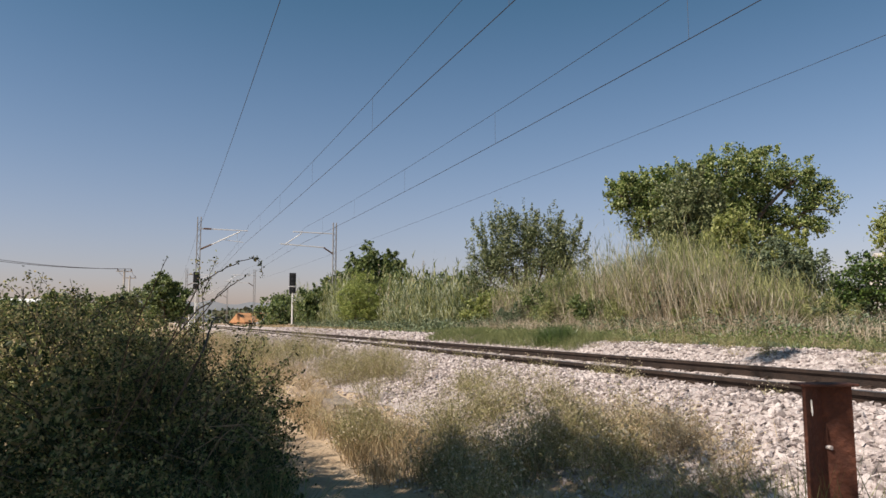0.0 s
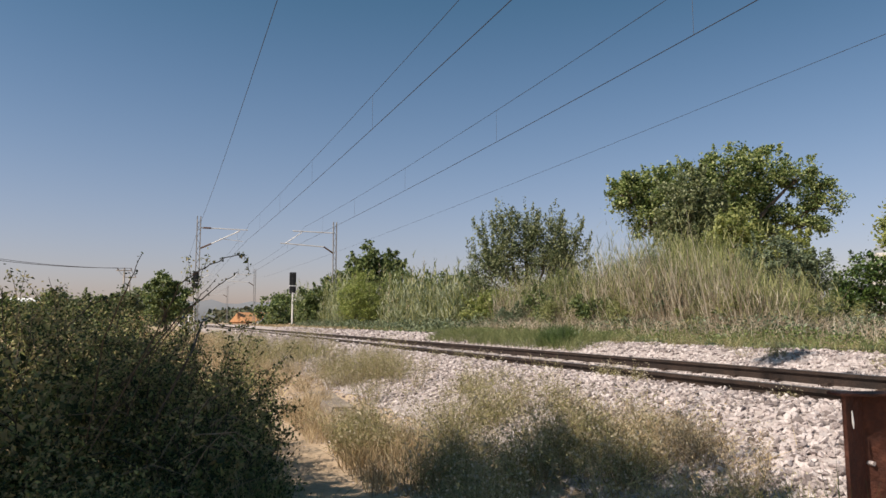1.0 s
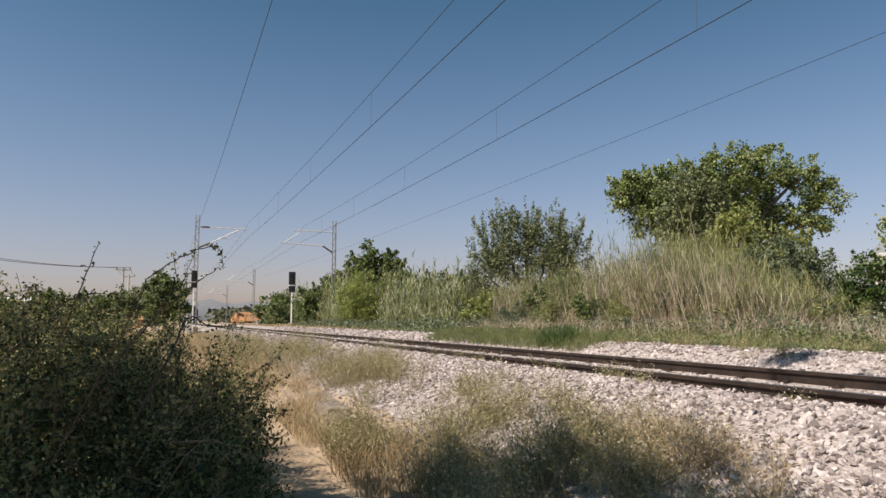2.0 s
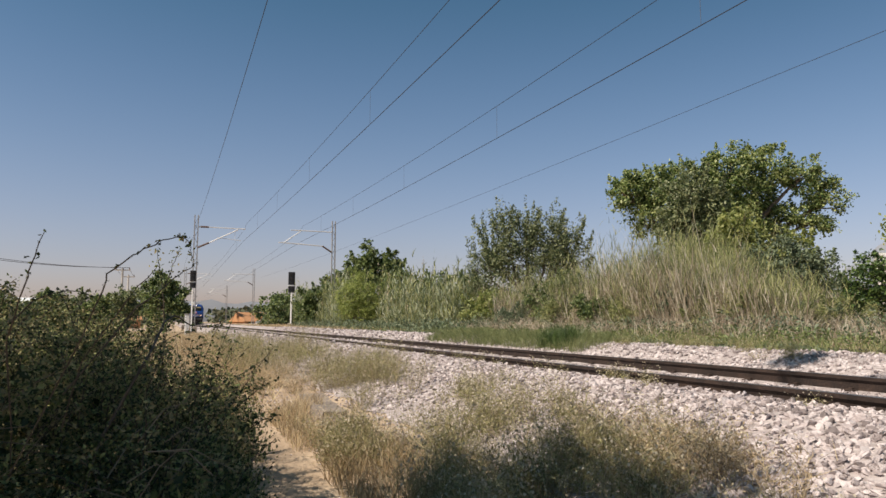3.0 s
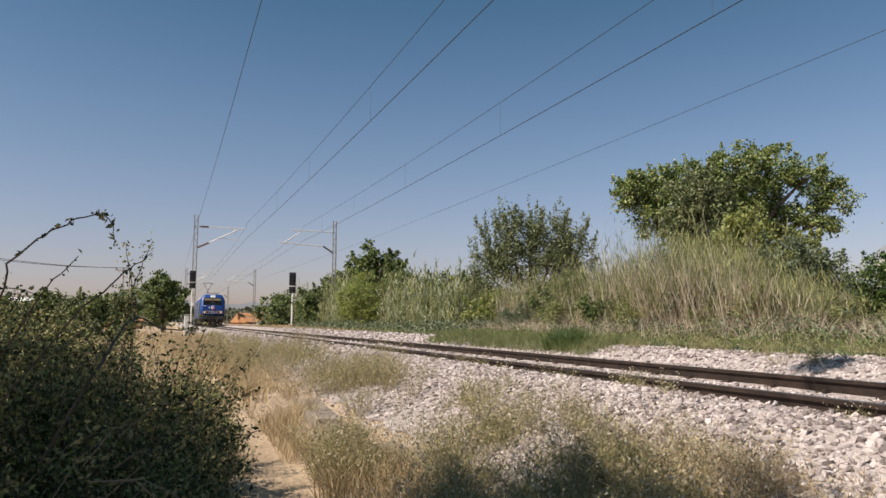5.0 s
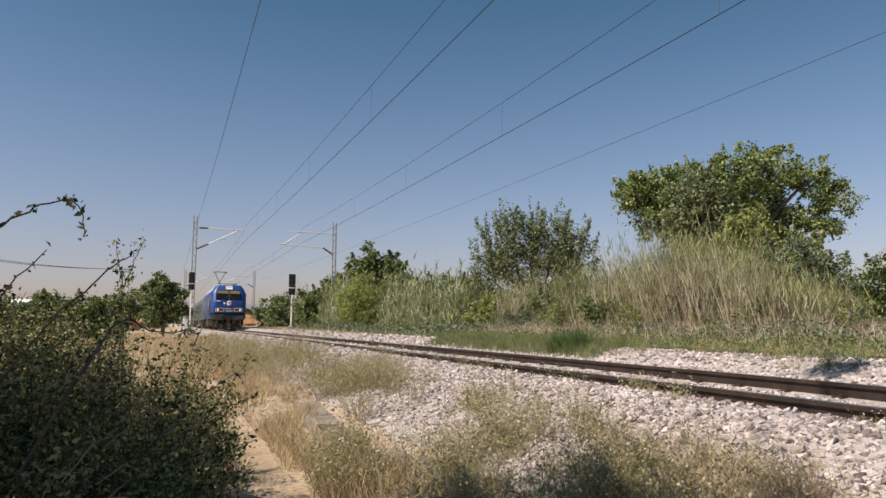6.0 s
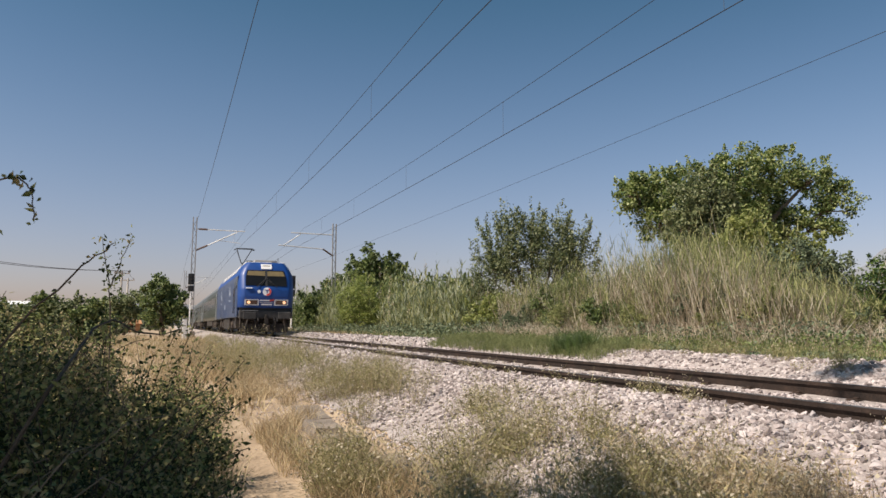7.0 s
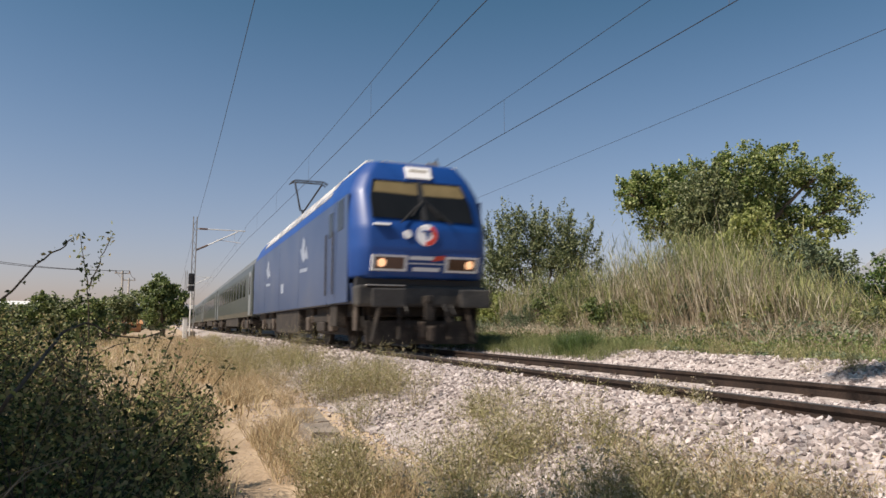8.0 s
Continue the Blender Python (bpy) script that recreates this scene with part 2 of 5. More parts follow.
def tube(bm, pts, radii, sides=6, cap=True):
    """A tapered tube along a line of points."""
    pts = [Vector(p) for p in pts]
    if not isinstance(radii, (list, tuple)):
        radii = [radii] * len(pts)
    rings = []
    for i, p in enumerate(pts):
        d = (pts[min(i + 1, len(pts) - 1)] - pts[max(i - 1, 0)]).normalized()
        a = d.orthogonal().normalized() if abs(d.z) > 0.95 else d.cross(Vector((0, 0, 1))).normalized()
        b = d.cross(a)
        rings.append([bm.verts.new(p + (a * math.cos(2 * math.pi * j / sides) + b * math.sin(2 * math.pi * j / sides)) * radii[i]) for j in range(sides)])
    for r0, r1 in zip(rings, rings[1:]):
        for j in range(sides):
            bm.faces.new((r0[j], r0[(j + 1) % sides], r1[(j + 1) % sides], r1[j]))
    if cap:
        bm.faces.new(rings[0][::-1])
        bm.faces.new(rings[-1])
    return bm


def tubes(*rows, sides=6):
    bm = bmesh.new()
    for pts, rad in rows:
        tube(bm, pts, rad, sides)
    return bm


def disc(bm, c, axis, r, depth, sides=16):
    c, axis = Vector(c), Vector(axis).normalized()
    return tube(bm, [c - axis * depth / 2, c + axis * depth / 2], r, sides)


def quads(name, centers, us, vs, mat, parent=None, diamond=True, fold=0.0):
    """Many leaves in one mesh: each a pointed quad with half-axes us (width) and vs (length)."""
    n = len(centers)
    if diamond:
        nrm = np.cross(us, vs)
        nrm /= (np.linalg.norm(nrm, axis=1, keepdims=True) + 1e-9)
        w = np.linalg.norm(us, axis=1, keepdims=True)
        p = np.stack([centers - vs, centers + us - vs * 0.15 + nrm * w * fold, centers + vs, centers - us - vs * 0.15 + nrm * w * fold], 1)
    else:
        p = np.stack([centers - us - vs, centers + us - vs, centers + us + vs, centers - us + vs], 1)
    f = np.arange(4 * n).reshape(n, 4)
    return obj(name, p.reshape(-1, 3), f, mat, parent)


def unit(rng, n):
    v = rng.normal(size=(n, 3))
    return v / np.linalg.norm(v, axis=1, keepdims=True)


def leaf_axes(rng, n, size, ratio=0.55, up=0.4):
    """Random half-axes for n leaves, mostly facing up."""
    nrm = unit(rng, n) + np.array([0, 0, up])
    nrm /= np.linalg.norm(nrm, axis=1, keepdims=True)
    a = np.cross(nrm, unit(rng, n))
    a /= np.linalg.norm(a, axis=1, keepdims=True) + 1e-9
    b = np.cross(nrm, a)
    s = size * rng.uniform(0.6, 1.3, (n, 1))
    return a * s * ratio, b * s


def blades(name, base, tip, width, mat, parent=None, bend=0.25, seed=1, segs=3):
    """Grass or reed blades: tapered curved ribbons from base to tip points (n x 3)."""
    rng = np.random.default_rng(seed)
    n = len(base)
    d = tip - base
    side = np.cross(d, unit(rng, n))
    side /= np.linalg.norm(side, axis=1, keepdims=True) + 1e-9
    h = np.linalg.norm(d, axis=1, keepdims=True)
    hor = rng.normal(size=(n, 3)) * np.array([1, 1, 0.0])
    w = (width if isinstance(width, np.ndarray) else np.full(n, width))[:, None] * rng.uniform(0.6, 1.3, (n, 1))
    rows = []
    for i in range(segs + 1):
        u = i / segs
        c = base + d * u + hor * h * bend * u * u - np.array([0, 0, 1.0]) * h * bend * 0.5 * u * u * u
        ww = w * (1 - u) ** 0.7 * 0.5
        rows += [c - side * ww, c + side * ww]
    p = np.stack(rows, 1)
    k = 2 * (segs + 1)
    idx = np.arange(n)[:, None] * k
    f = np.concatenate([idx + np.array([[2 * i, 2 * i + 1, 2 * i + 3, 2 * i + 2]]) for i in range(segs)])
    return obj(name, p.reshape(-1, 3), f, mat, parent)


def rock(rng):
    """One piece of broken stone: the hull of a few random points, sharp-edged. Returns vertices and triangles."""
    bm = bmesh.new()
    p = unit(rng, 11) * rng.uniform(0.75, 1.1, (11, 1)) * rng.uniform(0.6, 1.25, 3)
    for q in p:
        bm.verts.new(q)
    hull = bmesh.ops.convex_hull(bm, input=bm.verts[:])
    bmesh.ops.delete(bm, geom=[g for g in set(hull["geom_interior"] + hull["geom_unused"]) if isinstance(g, bmesh.types.BMVert)], context="VERTS")
    bmesh.ops.triangulate(bm, faces=bm.faces[:])
    bm.verts.index_update()
    v, f = np.array([tuple(q.co) for q in bm.verts]), np.array([[q.index for q in t.verts] for t in bm.faces])
    bm.free()
    return v, f


def spin(rng, n):
    """n random rotation matrices."""
    q = rng.normal(size=(n, 4))
    q /= np.linalg.norm(q, axis=1, keepdims=True)
    w, x, y, z = q.T
    return np.stack([np.stack([1 - 2 * (y * y + z * z), 2 * (x * y - z * w), 2 * (x * z + y * w)], 1),
                     np.stack([2 * (x * y + z * w), 1 - 2 * (x * x + z * z), 2 * (y * z - x * w)], 1),
                     np.stack([2 * (x * z - y * w), 2 * (y * z + x * w), 1 - 2 * (x * x + y * y)], 1)], 1)


def rocks(name, centers, sizes, mat, parent, seed):
    rng = np.random.default_rng(seed)
    pick = rng.integers(0, 14, len(centers))
    vs, fs, off = [], [], 0
    for k in range(14):
        kv, kf = rock(rng)
        m = np.flatnonzero(pick == k)
        v = np.einsum("nij,kj->nki", spin(rng, len(m)), kv) * sizes[m][:, None, None] * np.array([1, 1, 0.8]) + centers[m][:, None, :]
        fs.append((np.arange(len(m))[:, None, None] * len(kv) + kf[None]).reshape(-1, 3) + off)
        vs.append(v.reshape(-1, 3))
        off += len(m) * len(kv)
    return obj(name, np.concatenate(vs), np.concatenate(fs), mat, parent)


# ---- ground ----
GX = [-4000, -600, -100, -30, -9, -6, -4.7, -4.4, -3.95, -3.7, -3.2, -2.85, -2.3, -1.35, -0.86, -0.66, 0.66, 0.86, 1.25, 1.55, 1.85, 2.3, 2.9, 4.05, 5.6, 6.8, 9, 14, 40, 200, 4000]
GZ = [-0.6, -0.6, -0.6, -0.6, -0.6, -0.62, -0.64, -0.68, -0.68, -0.63, -0.58, -0.50, -0.36, -0.115, -0.095, -0.155, -0.155, -0.11, -0.10, 0.0, 0.09, 0.11, 0.02, -0.06, -0.02, 0.05, 0.10, 0.15, 0.2, 0.2, 0.2]


def gz(x, y):
    """Height of the ground."""
    return float(np.interp(x, GX, GZ)) + 0.035 * noise.noise((x * 0.9, y * 0.9, 3.0)) * (1.0 if abs(x) > 1.6 else 0.2)


def gzs(x, y):
    return np.array([gz(a, b) for a, b in zip(x, y)])


def sheet(name, xs, ys, mat, lift=0.0, ragged=0.0):
    """A ground sheet; ragged: by how much its first edge wanders."""
    v = []
    for y in ys:
        for i, x in enumerate(xs):
            x += ragged * max(0, 3 - i) / 3 * (noise.noise((y * 0.7, 0.0, 8.0)) + 0.6 * noise.noise((y * 2.3, 0.0, 8.0)))
            v.append((x, y, gz(x, y) + lift))
    n = len(xs)
    f = [(j * n + i, j * n + i + 1, (j + 1) * n + i + 1, (j + 1) * n + i) for j in range(len(ys) - 1) for i in range(n - 1)]
    return obj(name, v, f, mat, smooth=True)


xs = [-4000, -1500, -500, -200, -100, -60, -40, -30, -22, -16, -12] + [-9 + 0.3 * i for i in range(22)] + [-2.4 + 0.2 * i for i in range(26)] + [2.9 + 0.5 * i for i in range(12)] + [9, 11, 14, 18, 25, 40, 70, 120, 250, 600, 1500, 4000]
ys = [-4000, -1000, -300, -100, -50, -30, -20, -14, -10, -7] + [-5 + 0.35 * i for i in range(70)] + [20 + i for i in range(40)] + [62, 66, 72, 80, 90, 105, 125, 150, 190, 250, 400, 700, 1400, 4000]
tagged(sheet("ground", xs, ys, "soil"), "dry sandy ground with a trodden footpath beside the railway", "ground", kind="structure")
bx = [-2.95 + 0.16 * i for i in range(37)]
by = [-6 + 0.4 * i for i in range(80)] + [26 + 2 * i for i in range(40)] + [110, 125, 150, 200, 300, 420]
ballast = tagged(sheet("ballast", bx, by, "gravel", 0.012, 0.25), "pale pinkish crushed limestone ballast under the rails", "ballast", kind="structure")

# ---- railway track ----
RAIL = [(-0.035, 0.0), (0.035, 0.0), (0.036, -0.032), (0.022, -0.046), (0.009, -0.06), (0.009, -0.125), (0.03, -0.142), (0.066, -0.152), (0.066, -0.162),
        (-0.066, -0.162), (-0.066, -0.152), (-0.03, -0.142), (-0.009, -0.125), (-0.009, -0.06), (-0.022, -0.046), (-0.036, -0.032)]


def rail(parent, x, z, y0, y1):
    ends = [y0 + (y1 - y0) * i / 30 for i in range(31)]
    v, f, n = [], [], len(RAIL)
    for y in ends:
        v += [(x + a, y, z + b) for a, b in RAIL]
    for j in range(len(ends) - 1):
        for i in range(n):
            f.append((j * n + i, j * n + (i + 1) % n, (j + 1) * n + (i + 1) % n, (j + 1) * n + i))
    ob = obj("rail", v, f, ["rail_side", "rail_head"], parent)
    for p in ob.data.polygons:
        if p.normal.z > 0.9 and p.center.z > z - 0.005:
            p.material_index = 1
    return ob


track = root("railway_track", (0, 0, 0), "single railway track with brown rusty rails on pale ballast", "railway track")
rail(track, -0.755, 0.0, -8, 420)
rail(track, 0.755, 0.0, -8, 420)


def sleeper_mesh():
    bm = boxes((-1.3, 1.3, -0.12, 0.12, -0.36, -0.166), bevel=0.02)
    me = bpy.data.meshes.new("sleeper")
    bm.to_mesh(me)
    bm.free()
    me.materials.append(MAT["slab"])
    return me


sl = sleeper_mesh()
cl = boxes((-0.09, 0.09, -0.06, 0.06, -0.166, -0.12), (-0.05, 0.05, -0.02, 0.02, -0.15, -0.105), bevel=0.008)
clip_mesh = bpy.data.meshes.new("rail_clip")
cl.to_mesh(clip_mesh)
cl.free()
clip_mesh.materials.append(MAT["rail_side"])
for i in range(60):
    s = new("sleeper", sl)
    s.parent, s.location = track, (0, -3 + 0.6 * i, 0)
    for sx in (-0.755, 0.755):
        c = new("rail_clip", clip_mesh)
        c.parent, c.location = s, (sx, 0, 0)

track_b = root("railway_track", (4.05, 0, 0), "overgrown second railway track sunk in weeds and ballast", "railway track")
rail(track_b, -0.755, 0.07, -8, 420)
rail(track_b, 0.755, 0.07, -8, 420)

# ---- overhead line ----
SPAN0, SPAN1 = -8.0, 50.5


def contact_z(y):
    return 6.13 + 0.0003 * (y - 16) ** 2 * (1 if y < 50 else 0) + (0.35 if y >= 50 else 0)


def messenger_z(y):
    s = (y - SPAN0) % 51.0 / 51.0 if y > SPAN1 else (y - SPAN0) / (SPAN1 - SPAN0)
    return 7.14 + 0.45 * (2 * s - 1) ** 2


def wire_thing(name, x, zf, rad, label, y1=260.0):
    ys_ = [-14 + 2.0 * i for i in range(int((y1 + 14) / 2) + 1)]
    xs_ = x if callable(x) else (lambda y: x)
    return tagged(part(name, tubes(([(xs_(y), y, zf(y)) for y in ys_], rad), sides=5), "wire", None), label, "wire")


def overhead(x, label):
    e = root("overhead_line", (0, 0, 0), label, "overhead line", "overhead lines")
    stag = lambda y: x + 0.12 * math.cos((y + 8) / 58.5 * math.pi)
    ys_ = [-14 + 2.0 * i for i in range(138)]
    part("contact_wire", tubes(([(stag(y), y, contact_z(y)) for y in ys_], 0.0095), sides=5), "wire", e)
    part("messenger_wire", tubes(([(stag(y), y, messenger_z(y)) for y in ys_], 0.0075), sides=5), "wire", e)
    for y in [0.2, 8.95, 17.7, 26.6, 35.2, 43.5] + [58 + 9 * i for i in range(8)]:
        part("dropper", tubes(([(stag(y), y, contact_z(y)), (stag(y), y, messenger_z(y))], 0.004), sides=4), "wire_thin", e)
    return e


overhead(0.0, "dark contact wire hung by droppers from a messenger wire")
overhead(4.05, "dark contact wire hung by droppers over the overgrown track")
wire_thing("return_wire", lambda y: -3.5, lambda y: 7.0 + 0.0006 * (y - 25) ** 2 if y < 50 else 7.4, 0.008, "thin dark return wire strung along the lattice masts")
wire_thing("feeder_wire", lambda y: 8.0, lambda y: 6.3 + 0.00012 * (y - 15) ** 2, 0.006, "thin dark feeder wire strung above the reeds", 110)


def lattice_mast(name, loc, side, label, h=7.9):
    """Lattice mast with an arm reaching towards side (+1 right, -1 left)."""
    e = root(name, loc, label, "mast", "lattice masts")
    w, top = 0.12, h + 0.3
    for sx in (-w, w):
        part("mast_leg", boxes((sx - 0.035, sx + 0.035, -0.06, 0.06, 0, top)), "galv", e)
    n = 16
    for i in range(n):
        z0, z1 = 0.4 + (top - 0.6) * i / n, 0.4 + (top - 0.6) * (i + 1) / n
        a, b = ((-w, 0, z0), (w, 0, z1)) if i % 2 else ((w, 0, z0), (-w, 0, z1))
        part("lacing_bar", tubes(([a, b], 0.016), sides=4), "galv", e)
    part("foundation", boxes((-0.28, 0.28, -0.28, 0.28, -0.6, 0.12), bevel=0.03), "slab", e, "grey concrete foundation")
    r = 3.45
    za, zb = h - 0.55, h - 2.0
    if side < 0:
        part("top_arm", tubes(([(-0.17, 0, za), (-3.2, 0, za + 0.02)], 0.042)), "galv_light", e, "pale steel tube arm")
        part("lower_arm", tubes(([(-0.85, 0, zb + 0.36), (-4.1, 0, zb + 0.52)], 0.042)), "galv_light", e, "pale steel tube arm")
        part("strut", tubes(([(-3.75, 0, zb + 0.5), (-2.5, 0, za - 0.05)], 0.036)), "galv_light", e, "pale diagonal steel tube")
        part("insulator", tubes(([(-0.12, 0, zb - 0.1), (-0.85, 0, zb + 0.36)], 0.065)), "porcelain", e, "brown ribbed insulator")
        return e
    part("top_arm", tubes(([(side * 0.17, 0, za), (side * 0.9, 0, za)], 0.05), ([(side * 0.9, 0, za), (side * r, 0, za - 0.02)], 0.04)), "galv_light", e, "pale steel tube arm")
    part("strut", tubes(([(side * 0.9, 0, zb + 0.3), (side * (r - 0.55), 0, za - 0.1)], 0.045)), "galv_light", e, "pale diagonal steel tube")
    for a, b in (((side * 0.12, 0, zb - 0.08), (side * 0.9, 0, zb + 0.3)), ((side * 0.3, 0, za), (side * 0.85, 0, za))):
        part("insulator", tubes(([a, b], 0.072)), "porcelain", e, "brown ribbed insulator")
    part("registration_arm", tubes(([(side * 1.45, 0, zb + 0.72), (side * (r - 0.3), 0, zb + 0.55)], 0.022), ([(side * (r - 0.75), 0, za - 0.2), (side * (r - 0.75), 0, zb + 0.6)], 0.012)), "galv_light", e)
    return e


lattice_mast("lattice_mast", (-3.5, 51.5, 0.0), 1, "slender galvanised lattice mast with a tubular cantilever arm")
lattice_mast("lattice_mast", (6.3, 50.3, -0.1), -1, "slender galvanised lattice mast with a tubular cantilever arm")
lattice_mast("lattice_mast", (6.1, 101, -0.1), -1, "distant galvanised lattice mast with a tubular cantilever arm")
lattice_mast("lattice_mast", (-3.1, 102, -0.1), 1, "distant galvanised lattice mast with a tubular cantilever arm")
lattice_mast("lattice_mast", (6.1, 150, -0.1), -1, "distant galvanised lattice mast with a tubular cantilever arm")


def signal(loc, h, s, label):
    """Railway colour-light signal: two black heads on a white post."""
    e = root("railway_signal", loc, label, "signal", "railway signals")
    part("post", tubes(([(0, 0, 0), (0, 0, h - 1.9 * s)], 0.075 * s)), "white_paint", e, "white steel post")
    for z0, z1, nm in ((h - 1.25 * s, h, "upper_head"), (h - 2.0 * s, h - 1.37 * s, "lower_head")):
        hd = part(nm, boxes((-0.32 * s, 0.32 * s, -0.05, 0.12, z0, z1), bevel=0.04), "signal_black", e, "black lamp housing")
        k = 3 if nm == "upper_head" else 2
        for i in range(k):
            bm = bmesh.new()
            disc(bm, (0, -0.14, z0 + (z1 - z0) * (i + 0.5) / k), (0, 1, 0), 0.12 * s, 0.2, 12)
            part("lamp_hood", bm, "signal_black", hd)
    part("crosspiece", boxes((-0.34 * s, 0.34 * s, -0.06, 0.1, h - 1.35 * s, h - 1.28 * s)), "white_paint", e)
    part("junction_box", boxes((0.05, 0.3 * s, -0.1, 0.1, h * 0.44, h * 0.5), bevel=0.01), "white_paint", e)
    part("base", boxes((-0.25, 0.25, -0.25, 0.25, -0.3, 0.12), bevel=0.02), "slab", e)
    return e


signal((7.13, 74.2, 0.1), 5.75, 1.12, "black two-headed colour-light signal on a white post")
signal((-3.62, 50.6, -0.3), 4.4, 0.62, "black two-headed colour-light signal beside the lattice mast")


def relay_cabinet(loc):
    e = root("relay_cabinet", loc, "small weathered white relay cabinet beside the mast", "cabinet")
    part("body", boxes((-0.15, 0.15, -0.15, 0.15, 0, 1.45), bevel=0.03), "white_paint", e)
    part("lid", boxes((-0.18, 0.18, -0.18, 0.18, 1.45, 1.52), bevel=0.02), "galv", e)
    part("door", boxes((-0.12, 0.12, -0.172, -0.152, 0.12, 1.36), bevel=0.008), "white_paint", e)


relay_cabinet((-3.95, 48.5, -0.5))


# ---- rusty post by the track ----
def rusty_post(loc, rz):
    e = root("iron_post", loc, "short rusty iron angle post with a drilled hole", "post", rz=rz)
    bm = bmesh.new()
    prof = [(-0.085, -0.052), (-0.079, -0.056), (0.0, 0.0), (0.083, -0.03), (0.087, -0.022), (0.087, -0.015), (0.0, 0.014), (-0.085, -0.045)]
    zs = [-0.7, 0.05, 0.17, 0.275, 0.283]
    # the wing with the hole is left open between two heights and closed by a pierced plate
    rings = [[bm.verts.new((x, y, z)) for x, y in prof] for z in zs]
    for a, b in zip(rings, rings[1:]):
        for j in range(len(prof)):
            bm.faces.new((a[j], a[(j + 1) % len(prof)], b[(j + 1) % len(prof)], b[j]))
    bm.faces.new(rings[-1])
    bm.faces.new(rings[0][::-1])
    part("angle_bar", bm, "rust", e)
    bm = bmesh.new()
    disc(bm, (0.012, -0.008, 0.085), (0.35, -1, 0), 0.0065, 0.02, 14)
    part("bolt_hole", bm, "stone", e, "pale round bolt hole")
    bm = bmesh.new()
    tube(bm, [(-0.058, -0.048, 0.24), (-0.057, -0.049, 0.205), (-0.057, -0.05, 0.19)], [0.002, 0.0032, 0.001], 6)
    part("paint_drip", bm, "white_paint", e, "white paint drip")
    part("top_plate", boxes((-0.092, 0.092, -0.062, 0.02, 0.281, 0.290), bevel=0.003), "rust", e)
    return e


rusty_post((-3.437, 0.052, 0.008), -22)


def concrete_slab(loc, size, rz, tilt, label):
    bm = boxes((-size[0], size[0], -size[1], size[1], -0.12, 0.0))
    bmesh.ops.subdivide_edges(bm, edges=bm.edges[:], cuts=4, use_grid_fill=True)
    for v in bm.verts:
        d = noise.noise_vector(v.co * 6 + Vector(loc))
        v.co += Vector((d.x * 1.5, d.y * 1.5, d.z * 0.45)) * 0.03
    ob = part("concrete_slab", bm, "slab", None)
    ob.matrix_world = pose(*loc, tilt, 0, rz)
    return tagged(ob, label, "slab", "broken slabs")


concrete_slab((-3.39, 6.22, -0.50), (0.17, 0.27), 4, -2, "broken weathered concrete slab half sunk in dry weeds")
concrete_slab((-3.40, 6.93, -0.48), (0.14, 0.27), 2, 3, "broken weathered concrete slab tilted against another")
concrete_slab((-3.28, 8.25, -0.515), (0.16, 0.6), -4, 1, "long dusty concrete slab half buried in soil")
concrete_slab((-3.13, 4.75, -0.535), (0.2, 0.75), 5, -1, "long dusty concrete slab half buried in soil")


# ---- train ----
LEN = 18.4


def body_shell(levels, length, mat, name, parent, label="", nose=True):
    """Closed shell from outlines at rising heights: (z, half width, front setback, chamfer x, chamfer y)."""
    v, f = [], []
    for z, hw, yf, cx, cy in levels:
        o = [(-hw, yf + cy), (-hw + cx * 0.45, yf + cy * 0.38), (-hw + cx, yf), (0, yf - 0.03 * (1 if nose else 0)), (hw - cx, yf), (hw - cx * 0.45, yf + cy * 0.38), (hw, yf + cy)]
        o += [(x, length - y) for x, y in reversed(o)]
        v += [(x, y, z) for x, y in o]
    n = 14
    for j in range(len(levels) - 1):
        for i in range(n):
            f.append((j * n + i, j * n + (i + 1) % n, (j + 1) * n + (i + 1) % n, (j + 1) * n + i))
    f.append(tuple(range(n))[::-1])
    f.append(tuple((len(levels) - 1) * n + i for i in range(n)))
    ob = obj(name, v, f, mat, parent, label)
    if nose:
        bm = bmesh.new()
        bm.from_mesh(ob.data)
        bmesh.ops.recalc_face_normals(bm, faces=bm.faces[:])
        sharp = [ed for ed in bm.edges if len(ed.link_faces) == 2 and ed.calc_face_angle() > 0.15]
        bmesh.ops.bevel(bm, geom=sharp, offset=0.075, segments=3, affect="EDGES", profile=0.5)
        bm.to_mesh(ob.data)
        bm.free()
        ob.data.shade_smooth()
    return ob


def face_y(z):
    """Front face of the locomotive at a height."""
    return float(np.interp(z, [1.47, 2.05, 2.5, 3.32, 3.70, 4.02], [0.15, 0.0, 0.03, 0.40, 0.56, 0.74])) - 0.03


def on_face(rows, lift=0.012):
    """A thin plate that follows the face: outline points (x, z)."""
    bm = bmesh.new()
    fr = [bm.verts.new((x, face_y(z) - lift - 0.004, z)) for x, z in rows]
    bk = [bm.verts.new((x, face_y(z) + 0.05, z)) for x, z in rows]
    bm.faces.new(fr)
    n = len(rows)
    for i in range(n):
        bm.faces.new((fr[i], bk[i], bk[(i + 1) % n], fr[(i + 1) % n]))
    bmesh.ops.recalc_face_normals(bm, faces=bm.faces[:])
    return bm


def rect(x0, x1, z0, z1):
    return [(x0, z0), (x1, z0), (x1, z1), (x0, z1)]


